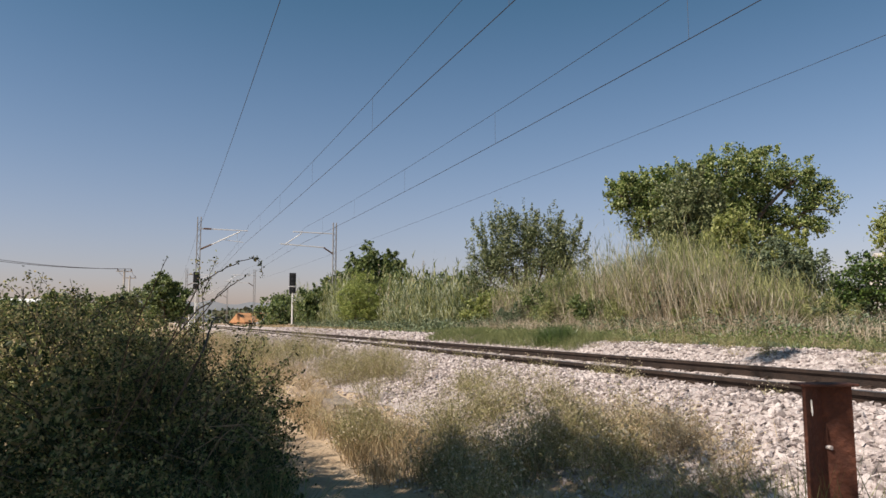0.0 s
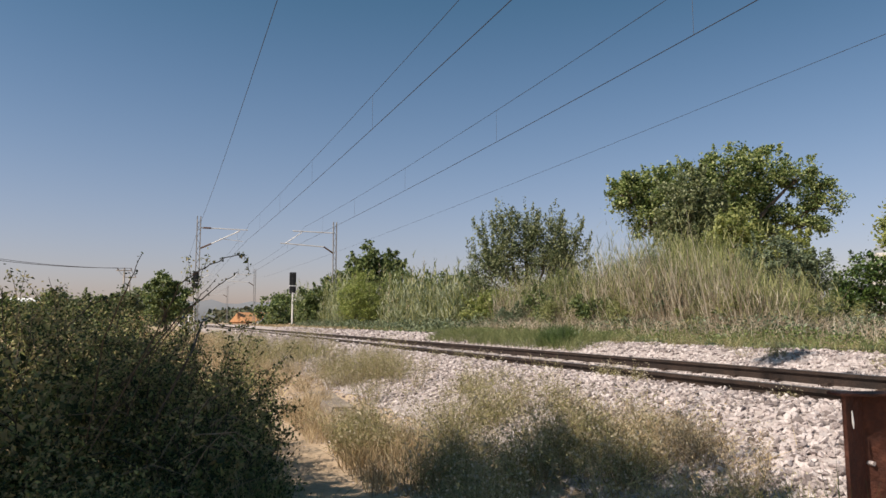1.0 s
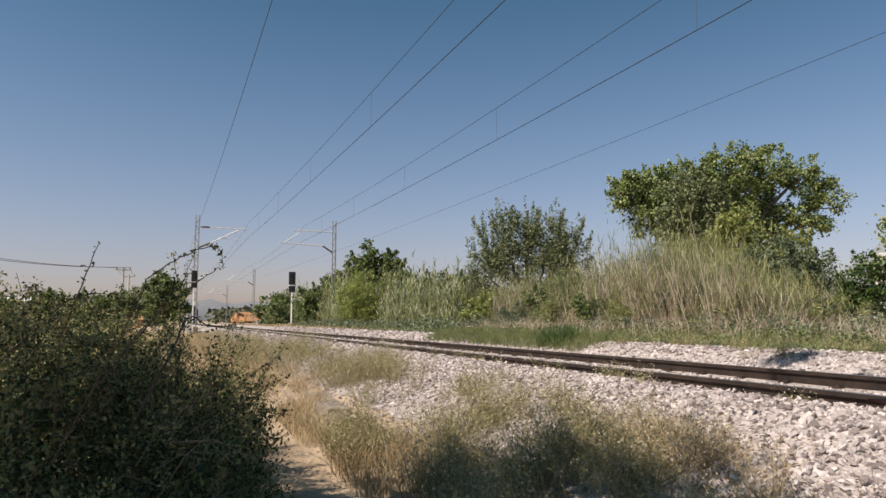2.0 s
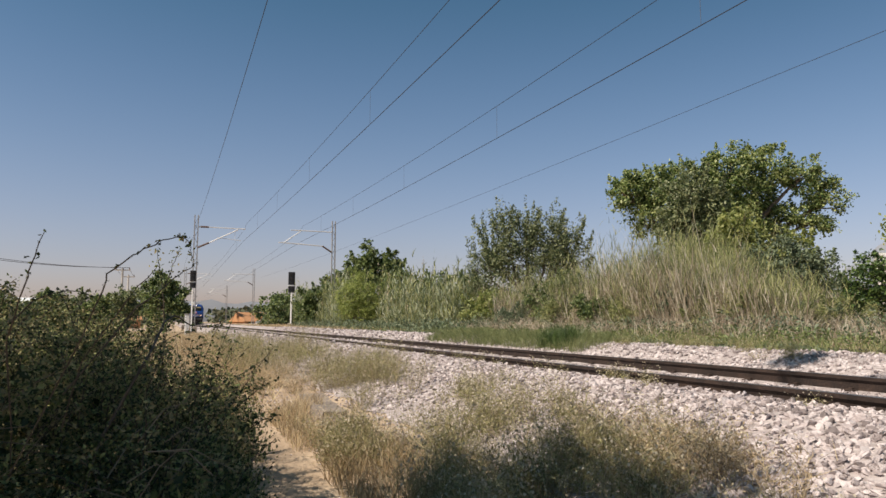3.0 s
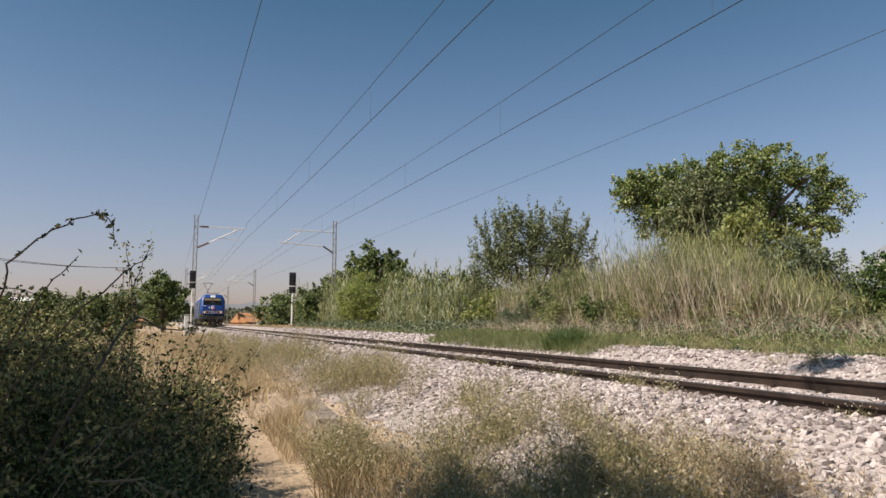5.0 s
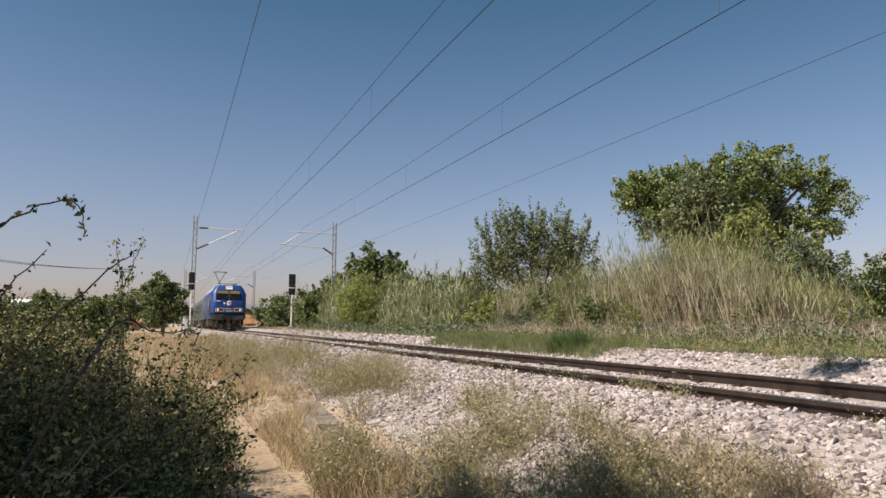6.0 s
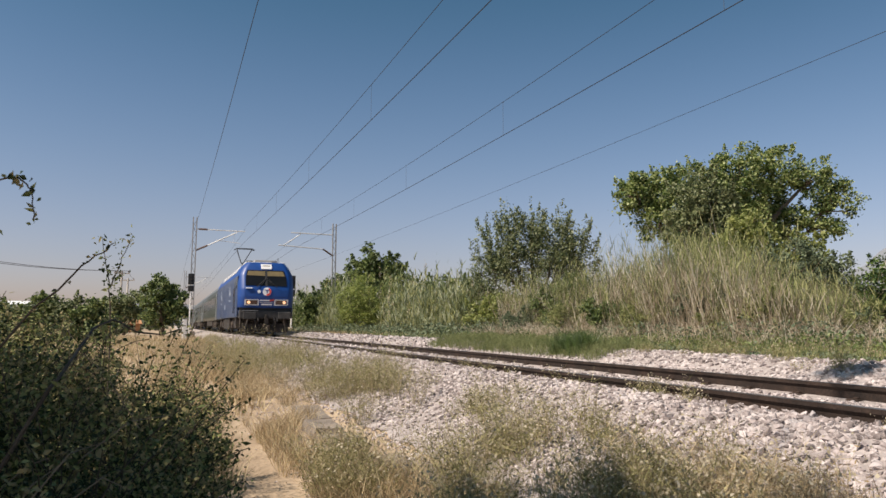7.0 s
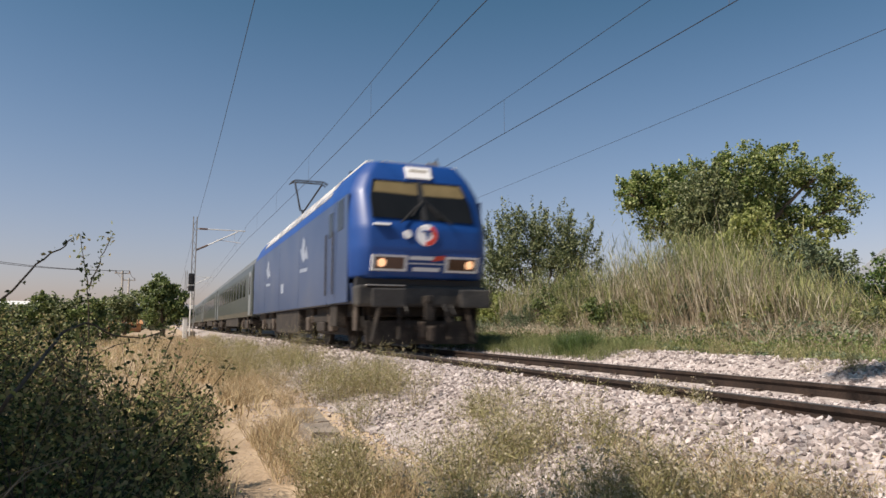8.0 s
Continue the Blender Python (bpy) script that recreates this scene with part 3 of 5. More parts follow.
def ring(cx, cz, r, a0=0, a1=360, inner=None, n=20):
    p = [(cx + r * math.cos(radians(a0 + (a1 - a0) * i / n)), cz + r * math.sin(radians(a0 + (a1 - a0) * i / n))) for i in range(n + (0 if a1 - a0 == 360 else 1))]
    if inner:
        p += [(cx + inner * math.cos(radians(a0 + (a1 - a0) * i / n)), cz + inner * math.sin(radians(a0 + (a1 - a0) * i / n))) for i in range(n, -1, -1)]
    return p


WHEELS = []


def bogie(parent, y, gauge=0.75, r=0.55, base=1.45, name="bogie"):
    # the wide middle block is added to stand for shade under the body
    b = part(name, boxes((-1.28, -1.12, y - 1.9, y + 1.9, 0.6, 0.8), (1.12, 1.28, y - 1.9, y + 1.9, 0.6, 0.8), (-1.2, 1.2, y - 1.95, y - 1.8, 0.6, 0.8), (-1.2, 1.2, y + 1.8, y + 1.95, 0.6, 0.8), (-1.0, 1.0, y - 1.75, y + 1.75, 0.3, 0.86),
                         (-1.3, -1.05, y - 0.45, y + 0.45, 0.38, 0.62), (1.05, 1.3, y - 0.45, y + 0.45, 0.38, 0.62), bevel=0.03), "loco_dark", parent)
    for dy in (-base, base):
        bm = bmesh.new()
        for sx in (-gauge, gauge):
            disc(bm, (sx, 0, 0), (1, 0, 0), r, 0.13, 24)
            disc(bm, (sx * 0.955, 0, 0), (1, 0, 0), r + 0.028, 0.03, 24)
            for k in range(6):
                disc(bm, (sx * 1.09, 0.3 * math.cos(k * 1.047), 0.3 * math.sin(k * 1.047)), (1, 0, 0), 0.05, 0.03, 8)
        tube(bm, [(-1.05, 0, 0), (1.05, 0, 0)], 0.09, 10)
        w = part("wheelset", bm, "loco_dark", b, "dirty steel wheelset")
        w.location = (0, y + dy, r)
        WHEELS.append((w, r, (0, y + dy, r)))
        for ax in (-1.36, 1.2):
            part("axle_box", boxes((ax, ax + 0.16, y + dy - 0.2, y + dy + 0.2, 0.38, 0.75), bevel=0.03), "dust_brown", b)
        for sx in (-1.24, 1.24):
            bm = bmesh.new()
            cy = y + dy + (0.42 if dy < 0 else -0.42)
            tube(bm, [(sx, cy, 0.58), (sx, cy, 0.98)], 0.06, 8)
            for k in range(5):
                disc(bm, (sx, cy, 0.62 + 0.075 * k), (0, 0, 1), 0.1, 0.045, 10)
            part("coil_spring", bm, "dust_brown", b)
    return b


def pantograph(parent, y, z, top):
    p = part("pantograph", boxes((-0.6, 0.6, y - 0.5, y - 0.42, z, z + 0.08), (-0.6, 0.6, y + 0.42, y + 0.5, z, z + 0.08), (-0.12, 0.12, y - 0.3, y + 0.3, z, z + 0.16)), "signal_black", parent, "raised black pantograph")
    k = z + (top - z) * 0.55
    part("lower_arm", tubes(([(0, y, z + 0.1), (0, y + 1.25, k)], 0.05)), "signal_black", p)
    part("upper_arm", tubes(([(-0.08, y + 1.25, k), (-0.52, y - 0.05, top - 0.08)], 0.035), ([(0.08, y + 1.25, k), (0.52, y - 0.05, top - 0.08)], 0.035)), "signal_black", p)
    part("collector_head", tubes(([(-0.72, y - 0.25, top - 0.1), (-0.55, y - 0.25, top), (0.55, y - 0.25, top), (0.72, y - 0.25, top - 0.1)], 0.03),
                                 ([(-0.72, y + 0.15, top - 0.1), (-0.55, y + 0.15, top), (0.55, y + 0.15, top), (0.72, y + 0.15, top - 0.1)], 0.03)), "signal_black", p)
    return p


def locomotive():
    e = root("locomotive", (0, 0, 0), "blue electric locomotive with lit headlamps hauling coaches", "locomotive")
    # sides and ends
    body_shell([(1.47, 1.48, 0.15, 0.30, 0.40), (2.05, 1.50, 0.0, 0.30, 0.40), (2.5, 1.50, 0.03, 0.30, 0.38), (3.32, 1.475, 0.40, 0.28, 0.34), (3.70, 1.30, 0.56, 0.24, 0.30), (4.02, 1.06, 0.74, 0.2, 0.25)], LEN, "loco_blue", "cab_body", e)
    body_shell([(0.98, 1.40, 0.55, 0.02, 0.02), (1.38, 1.452, 0.55, 0.02, 0.02)], LEN, "loco_side", "side_skirt", e, nose=False)
    for sx in (-1, 1):
        # dusty side wall panel, in long bays; reflected sky is mixed into its blue
        for i, (a, b) in enumerate(((0.62, 1.75), (1.77, 2.62), (2.64, 6.4), (6.42, 10.2), (10.22, 14.0), (14.02, 15.8), (15.82, 17.8))):
            x0, x1 = sorted((sx * 1.47, sx * (1.506)))
            part("side_panel", boxes((x0, x1, a, b, 1.0, 3.24)), "loco_side", e, "dusty blue side panel paled by painted sky sheen")
        part("cab_side_window", boxes((min(sx * 1.49, sx * 1.513), max(sx * 1.49, sx * 1.513), 1.0, 1.55, 2.55, 3.2), bevel=0.004), "glass_dark", e)
        d = part("cab_door", boxes((min(sx * 1.49, sx * 1.511), max(sx * 1.49, sx * 1.511), 1.88, 2.5, 1.15, 3.15), bevel=0.006), "loco_side", e)
        for hy in (1.82, 2.56):
            part("handrail", tubes(([(sx * 1.55, hy, 1.2), (sx * 1.55, hy, 2.6)], 0.018)), "loco_dark", d)
        part("door_window", boxes((min(sx * 1.50, sx * 1.517), max(sx * 1.50, sx * 1.517), 1.98, 2.4, 2.5, 3.05)), "glass_dark", d)
        # sloped roof cove, its pale mottling a gleam put into the colour
        vs = [(sx * 1.352, 2.9, 3.58), (sx * 1.07, 2.9, 4.01), (sx * 1.07, LEN - 2.9, 4.01), (sx * 1.352, LEN - 2.9, 3.58)]
        lo = [(x * 0.995, y, z - 0.04) for x, y, z in vs]
        off = [(x + sx * 0.012, y, z + 0.012) for x, y, z in vs]
        obj("roof_cove", off + lo, [(0, 1, 2, 3), (7, 6, 5, 4), (0, 4, 5, 1), (1, 5, 6, 2), (2, 6, 7, 3), (3, 7, 4, 0)], "cove", e, "grey louvred roof edge mottled with painted gleam")
        # ribs of the cove
        for i in range(24):
            y = 3.2 + i * 0.52
            part("cove_rib", tubes(([(sx * 1.365, y, 3.6), (sx * 1.10, y, 3.99)], 0.02), sides=4), "cove", e)
        # winged emblems on the side, plain shapes
        for y0 in (5.0, 12.4):
            bm = bmesh.new()
            pts = [(0, 2.35), (0.25, 2.75), (0.55, 2.55), (0.45, 2.9), (0.8, 3.05), (1.0, 2.72), (1.25, 2.75), (1.0, 2.5), (0.7, 2.32), (0.35, 2.42)]
            vv = [bm.verts.new((sx * 1.511, y0 + a, b - 0.1)) for a, b in pts]
            bm.faces.new(vv)
            w = [bm.verts.new((sx * 1.511, y0 + a, b)) for a, b in ((0.1, 1.95), (1.2, 1.98), (1.2, 2.08), (0.1, 2.05))]
            bm.faces.new(w)
            part("side_emblem", bm, "emblem_pale", e, "faded white winged emblem")
        part("side_plate", boxes((min(sx * 1.50, sx * 1.513), max(sx * 1.50, sx * 1.513), 9.2, 9.75, 1.55, 1.85)), "emblem_pale", e, "faded white plate")
        part("step_box", boxes((min(sx * 1.2, sx * 1.44), max(sx * 1.2, sx * 1.44), 1.85, 2.5, 0.5, 0.98), bevel=0.02), "loco_dark", e)
        # tank carried down to 0.28 to fill the shadowed gap below
        part("side_tank", boxes((min(sx * 0.9, sx * 1.4), max(sx * 0.9, sx * 1.4), 6.9, 11.4, 0.28, 0.99), bevel=0.05), "loco_dark", e)
    part("roof", boxes((-1.06, 1.06, 0.95, LEN - 0.95, 3.98, 4.06), bevel=0.03), "roof_grey", e, "pale grey roof")
    for y, w, h in ((2.2, 0.55, 0.16), (4.2, 0.7, 0.22), (6.6, 0.75, 0.18), (9.2, 0.7, 0.25), (16.2, 0.6, 0.18)):
        part("roof_box", boxes((-w, w, y - 0.7, y + 0.7, 4.06, 4.06 + h), bevel=0.03), "galv", e)
    part("horn", tubes(([(0.55, 0.95, 4.08), (0.55, 1.3, 4.08)], [0.09, 0.03]), ([(0.4, 0.95, 4.06), (0.4, 1.3, 4.06)], [0.08, 0.03]), sides=10), "galv", e)
    part("antenna", tubes(([(0.75, 1.4, 3.98), (0.75, 1.4, 4.35)], 0.015)), "signal_black", e)
    fold = part("folded_pantograph", tubes(([(-0.85, 3.3, 4.3), (0.85, 3.3, 4.3)], 0.03), ([(0, 3.3, 4.25), (0, 5.1, 4.15)], 0.045), ([(-0.5, 3.4, 4.28), (0, 5.1, 4.2)], 0.03), ([(0.5, 3.4, 4.28), (0, 5.1, 4.2)], 0.03)), "signal_black", e, "folded black pantograph")
    part("insulator", tubes(([(-0.4, 3.6, 3.98), (-0.4, 3.6, 4.2)], 0.07), ([(0.4, 3.6, 3.98), (0.4, 3.6, 4.2)], 0.07), sides=8), "porcelain", fold)
    pantograph(e, 13.6, 4.05, 6.12)
    # windscreen
    ws = part("windscreen", on_face([(-1.13, 2.70), (1.08, 2.66), (1.07, 3.12), (0.93, 3.56), (-1.03, 3.56), (-1.12, 3.15)], 0.012), "glass_dark", e, "dark windscreen")
    part("sun_blind", on_face([(-1.05, 3.27), (-0.09, 3.24), (-0.09, 3.51), (-0.99, 3.51)], 0.018), "blind", ws, "tan sun blind")
    part("sun_blind", on_face([(0.03, 3.24), (0.98, 3.24), (0.90, 3.51), (0.03, 3.51)], 0.018), "blind", ws, "tan sun blind")
    part("centre_pillar", on_face(rect(-0.08, 0.03, 2.67, 3.57), 0.026), "signal_black", ws)
    for s in (-1, 1):
        part("wiper", tubes(([(s * 0.55, face_y(2.6) - 0.06, 2.6), (s * 0.12, face_y(3.0) - 0.05, 3.02)], 0.018), ([(s * 0.3, face_y(2.7) - 0.05, 2.74), (s * 0.02, face_y(3.1) - 0.05, 3.12)], 0.012)), "signal_black", ws)
    part("destination_board", on_face(rect(-0.29, 0.29, 3.64, 3.92), 0.03), "white_mark", e, "white destination board")
    part("board_line", on_face(rect(-0.2, 0.2, 3.80, 3.84), 0.035), "blind", e)
    part("grab_handle", on_face(rect(-1.12, -0.78, 2.53, 2.57), 0.05), "white_mark", e)
    # emblem: white ring with a red crescent
    em = part("front_emblem", on_face(ring(0.0, 2.36, 0.23), 0.012), "white_mark", e, "round white emblem with a red crescent")
    part("red_crescent", on_face(ring(0.0, 2.36, 0.222, -100, 60, 0.13), 0.018), "red_mark", em)
    part("emblem_bar", on_face(rect(-0.02, 0.03, 2.28, 2.42), 0.018), "loco_blue", em)
    part("emblem_bar", on_face(rect(-0.10, 0.10, 2.42, 2.46), 0.02), "loco_blue", em)
    part("front_badge", on_face(ring(-0.42, 2.36, 0.09), 0.014), "white_mark", e, "small white badge")
    # headlamps
    for s in (-1, 1):
        h = part("headlamp_frame", on_face(rect(s * 0.785 - 0.37, s * 0.785 + 0.37, 1.61, 1.93), 0.02), "white_mark", e, "white headlamp frame")
        part("headlamp_glass", on_face(rect(s * 0.785 - 0.305, s * 0.785 + 0.305, 1.655, 1.885), 0.03), "lamp_dark", h, "brown headlamp glass")
        part("lamp", on_face(ring(s * 0.95, 1.77, 0.085), 0.045), "lamp_on", h, "lit warm headlamp")
        part("tail_lamp", on_face(ring(s * 0.65, 1.77, 0.06), 0.036), "lamp_dark", h)
    part("name_bar", on_face(rect(-0.36, 0.16, 1.85, 1.92), 0.014), "white_mark", e)
    part("name_swoosh", on_face([(0.12, 1.82), (0.38, 1.86), (0.4, 1.95), (0.2, 1.93)], 0.018), "red_mark", e)
    part("name_bar", on_face(rect(-0.38, 0.38, 1.765, 1.785), 0.014), "white_mark", e)
    part("number_bar", on_face(rect(-0.28, 0.30, 1.62, 1.70), 0.014), "white_mark", e)
    # buffer beam and below
    part("buffer_beam", boxes((-1.42, 1.42, 0.10, 0.55, 0.90, 1.33), bevel=0.06), "loco_beam", e, "dark buffer beam")
    # black block stands for the shade in the gap below the face
    part("recess_shade", boxes((-1.38, 1.38, 0.3, 0.6, 1.3, 1.5)), "signal_black", e)
    part("front_step", boxes((-1.25, -0.45, 0.02, 0.18, 1.31, 1.335)), "galv", e)
    for s in (-1, 1):
        b = part("buffer", tubes(([(s * 0.875, 0.2, 1.06), (s * 0.875, -0.18, 1.06)], [0.17, 0.12]), ([(s * 0.875, -0.18, 1.06), (s * 0.875, -0.34, 1.06)], 0.09), sides=14), "loco_dark", e)
        part("buffer_plate", boxes((s * 0.92 - 0.34, s * 0.92 + 0.34, -0.42, -0.35, 0.87, 1.24), bevel=0.03), "loco_beam", b, "dark rectangular buffer plate")
        part("air_hose", tubes(([(s * 0.42, 0.12, 0.95), (s * 0.43, -0.05, 0.8), (s * 0.40, -0.02, 0.55), (s * 0.36, 0.08, 0.5)], 0.028), ([(s * 0.58, 0.12, 0.95), (s * 0.6, -0.04, 0.75), (s * 0.57, 0.06, 0.6)], 0.026)), "signal_black", e)
        part("guard_iron", boxes((s * 0.75 - 0.1, s * 0.75 + 0.1, 0.3, 0.36, 0.12, 0.6)), "loco_beam", e)
        part("cab_step", boxes((s * 1.2 - 0.14, s * 1.2 + 0.14, 0.45, 0.75, 0.42, 0.47), (s * 1.2 - 0.14, s * 1.2 - 0.1, 0.45, 0.75, 0.42, 1.0), (s * 1.2 + 0.1, s * 1.2 + 0.14, 0.45, 0.75, 0.42, 1.0), (s * 1.2 - 0.14, s * 1.2 + 0.14, 0.72, 0.76, 0.42, 1.0)), "dust_brown", e, "dusty brown cab step")
    part("coupling_hook", boxes((-0.06, 0.06, -0.22, 0.16, 0.98, 1.12), (-0.1, 0.1, -0.2, -0.12, 0.62, 1.04), bevel=0.02), "loco_dark", e)
    pl = part("snow_plough", boxes((-1.22, 1.22, 0.2, 0.27, 0.14, 0.62), bevel=0.015), "loco_dark", e, "dirty dark snow plough")
    part("plough_brace", boxes((-0.2, 0.16, 0.1, 0.2, 0.2, 0.52), bevel=0.03), "loco_dark", pl)
    part("hanging_coupling", boxes((-0.16, -0.02, -0.02, 0.06, 0.28, 0.60), (0.02, 0.16, -0.06, 0.02, 0.20, 0.50), (-0.22, 0.2, -0.01, 0.07, 0.44, 0.52), bevel=0.025), "dust_brown", e, "dusty coupling hanging before the plough")
    for s in (-1, 1):
        part("plough_brace", tubes(([(s * 0.5, 0.15, 0.95), (s * 0.55, 0.12, 0.25)], 0.045), ([(s * 0.95, 0.15, 0.9), (s * 1.1, 0.12, 0.2)], 0.05), sides=8), "loco_dark", pl)
        part("sand_pipe", tubes(([(s * 1.18, 0.5, 0.95), (s * 1.22, 0.42, 0.5), (s * 1.0, 0.5, 0.2)], 0.03), sides=6), "loco_dark", pl)
    part("underframe", boxes((-1.2, 1.2, 0.5, LEN - 0.5, 0.72, 1.0)), "loco_dark", e)
    bogie(e, 4.3)
    bogie(e, LEN - 4.3)
    return e


def coach(first=False):
    L = 26.0
    e = root("passenger_coach", (0, 0, 0), "grey-green passenger coach with dark windows and pale roof", "coach", "train coaches")
    body_shell([(0.95, 1.36, 0, 0.05, 0.05), (1.2, 1.41, 0, 0.05, 0.05), (3.0, 1.41, 0, 0.05, 0.05), (3.35, 1.36, 0, 0.05, 0.05)], L, "coach_green", "body", e, nose=False)
    body_shell([(3.35, 1.36, 0, 0.05, 0.05), (3.7, 1.15, 0.02, 0.05, 0.05), (3.92, 0.75, 0.03, 0.05, 0.05), (4.0, 0.3, 0.05, 0.05, 0.05)], L, "coach_roof", "roof", e, "dull grey rounded roof", nose=False)
    for s in (-1, 1):
        a, b = sorted((s * 1.405, s * 1.422))
        for i in range(11):
            y = 3.1 + i * 1.85
            part("coach_window", boxes((a, b, y, y + 1.2, 1.95, 2.85), bevel=0.005), "glass_dark", e)
        for y in (0.5, L - 1.4):
            dr = part("coach_door", boxes((a, b, y, y + 0.9, 1.0, 3.05), bevel=0.005), "coach_pale", e, "pale coach door")
            part("door_glass", boxes((min(s * 1.41, s * 1.427), max(s * 1.41, s * 1.427), y + 0.22, y + 0.68, 1.95, 2.85)), "glass_dark", dr)
        part("equipment_box", boxes((min(s * 0.8, s * 1.3), max(s * 0.8, s * 1.3), 8, 17, 0.45, 0.95), bevel=0.04), "loco_dark", e)
    part("gangway", boxes((-0.5, 0.5, -0.45, 0, 1.1, 3.3), (-0.5, 0.5, L, L + 0.45, 1.1, 3.3)), "signal_black", e)
    bogie(e, 3.6, r=0.46, base=1.28)
    bogie(e, L - 3.6, r=0.46, base=1.28)
    return e


loco = locomotive()
loco_wheels = list(WHEELS)
coaches = [coach()]
for _ in range(4):
    coaches.append(copy_thing(coaches[0], pose(0, 0, 0)))


# ---- vegetation ----
def crown_points(rng, blobs, n, clump, fill=0.35):
    """Leaf centres gathered in clumps over the outside of the blobs; also the clump centres."""
    b = np.array(blobs)
    wgt = b[:, 3] ** 2
    nc = max(12, int(np.sum(4 * np.pi * wgt) / (clump * clump * 2.2)))
    pick = rng.choice(len(b), nc, p=wgt / wgt.sum())
    rad = b[pick, 3] * (1 - fill * rng.random(nc) ** 1.5) * rng.uniform(0.8, 1.22, nc)
    cc = b[pick, :3] + unit(rng, nc) * rad[:, None]
    w = rng.uniform(0.3, 1.0, nc) ** 1.2
    k = rng.choice(nc, n, p=w / w.sum())
    pts = cc[k] + rng.normal(size=(n, 3)) * clump * np.array([0.48, 0.48, 0.36]) * rng.uniform(0.6, 1.2, nc)[k][:, None]
    return pts, cc


def tree(name, base, blobs, leaf, n, size, clump, label, trunk=0.2, category="tree", shoots=0, seed=1, ratio=0.6, up=0.5, bare=True, reach=0.75):
    """A tree or shrub: tapered trunk, limbs to the crown's lobes, and a crown of separate leaves."""
    rng = np.random.default_rng(seed)
    e = root(name, base, label, category)
    o = np.array(base)
    local = [(x - o[0], y - o[1], z - o[2], r) for x, y, z, r in blobs]
    pts, cc = crown_points(rng, local, n, clump)
    if shoots:
        top = [bb for bb in local]
        sp = []
        for _ in range(shoots):
            x, y, z, r = top[rng.integers(len(top))]
            a = rng.uniform(0, 6.283)
            s0 = np.array([x + r * 0.7 * math.cos(a), y + r * 0.7 * math.sin(a), z + r * 0.72])
            d = np.array([0.3 * math.cos(a), 0.3 * math.sin(a), 1.0]) * rng.uniform(0.5, 1.0) * r * reach
            m = 42
            u = rng.random(m)[:, None]
            sp.append(s0 + d * u + rng.normal(size=(m, 3)) * 0.2 * clump * (1.15 - 0.75 * u))
        pts = np.concatenate([pts] + sp)
    pts = pts[pts[:, 2] > 0.05]
    us, vs = leaf_axes(rng, len(pts), size, ratio, up)
    quads("crown", pts, us, vs, leaf, e, fold=0.25)
    if bare:
        cz = min(bb[2] - bb[3] * 0.5 for bb in local)
        fork = np.array([0.0, 0.0, max(0.5, cz * 0.75)])
        bm = tubes(([(0, 0, -0.2), (trunk * 0.3, 0, fork[2] * 0.5), tuple(fork)], [trunk * 1.25, trunk, trunk * 0.85]), sides=9)
        part("trunk", bm, "bark", e, smooth=True)
        for x, y, z, r in local:
            mid = fork * 0.45 + np.array((x, y, z)) * 0.55 + rng.normal(size=3) * 0.12 * r - np.array((0, 0, 0.12 * r))
            bm = tubes(([tuple(fork), tuple(mid), (x, y, z)], [trunk * 0.55, trunk * 0.36, trunk * 0.16]), sides=6)
            near_c = cc[np.linalg.norm(cc - np.array((x, y, z)), axis=1) < r * 1.15]
            for q in near_c[: 9]:
                s0 = np.array((x, y, z)) * 0.7 + mid * 0.3
                h = (s0 + q) / 2 + rng.normal(size=3) * 0.08 * r
                tube(bm, [tuple(s0), tuple(h), tuple(q)], [trunk * 0.14, trunk * 0.09, trunk * 0.03], 4)
            part("limb", bm, "bark", e)
    return e


tree("plane_tree", (27.5, 33.0, 0.1), [(21.1, 34.5, 8.5, 0.95), (22.3, 34.5, 8.9, 1.0), (23.7, 34.6, 8.9, 1.3), (25.8, 33.7, 9.3, 1.45), (27.2, 31.9, 9.8, 1.45), (30.2, 31.8, 10.2, 1.45), (31.6, 30.3, 9.7, 1.15), (33.2, 29.8, 8.2, 1.0),
     (32.2, 30.4, 6.7, 1.2), (30.8, 31.8, 7.0, 1.2), (28.6, 32.5, 8.5, 1.8), (26.0, 32.8, 7.1, 1.9), (22.6, 34.1, 7.0, 1.2), (24.1, 33.5, 7.5, 1.5), (28.0, 32.0, 6.6, 1.4)],
     "leaf_plane", 46000, 0.095, 0.60, "broad plane tree with yellow-green sunlit leaves behind the reeds", 0.42, seed=3, ratio=0.7, shoots=110, reach=0.55)
tree("poplar_tree", (23.2, 30.6, 0.1), [(23.0, 30.5, 8.3, 1.2), (22.6, 30.9, 7.2, 1.5), (23.4, 30.6, 6.2, 1.7), (23.9, 30.6, 5.0, 1.9), (22.3, 31.1, 5.7, 1.3), (24.1, 30.2, 7.3, 1.2), (23.2, 30.6, 3.4, 1.9)],
     "leaf_dark", 17000, 0.10, 0.40, "dark grey-green poplar standing before the plane tree", 0.2, seed=4, shoots=14)
tree("acacia_shrub", (24.2, 27.3, 0.1), [(23.3, 27.5, 5.6, 0.9), (23.8, 27.4, 4.5, 1.35), (25.2, 26.8, 4.7, 1.1), (22.8, 27.8, 4.4, 1.1), (26.6, 26.4, 4.4, 0.9), (24.4, 27.2, 3.0, 1.6), (26.2, 26.6, 3.0, 1.3)],
     "leaf_yellow", 11000, 0.11, 0.36, "bright yellow-green shrub below the plane tree", 0.12, "shrub", seed=5, shoots=10)
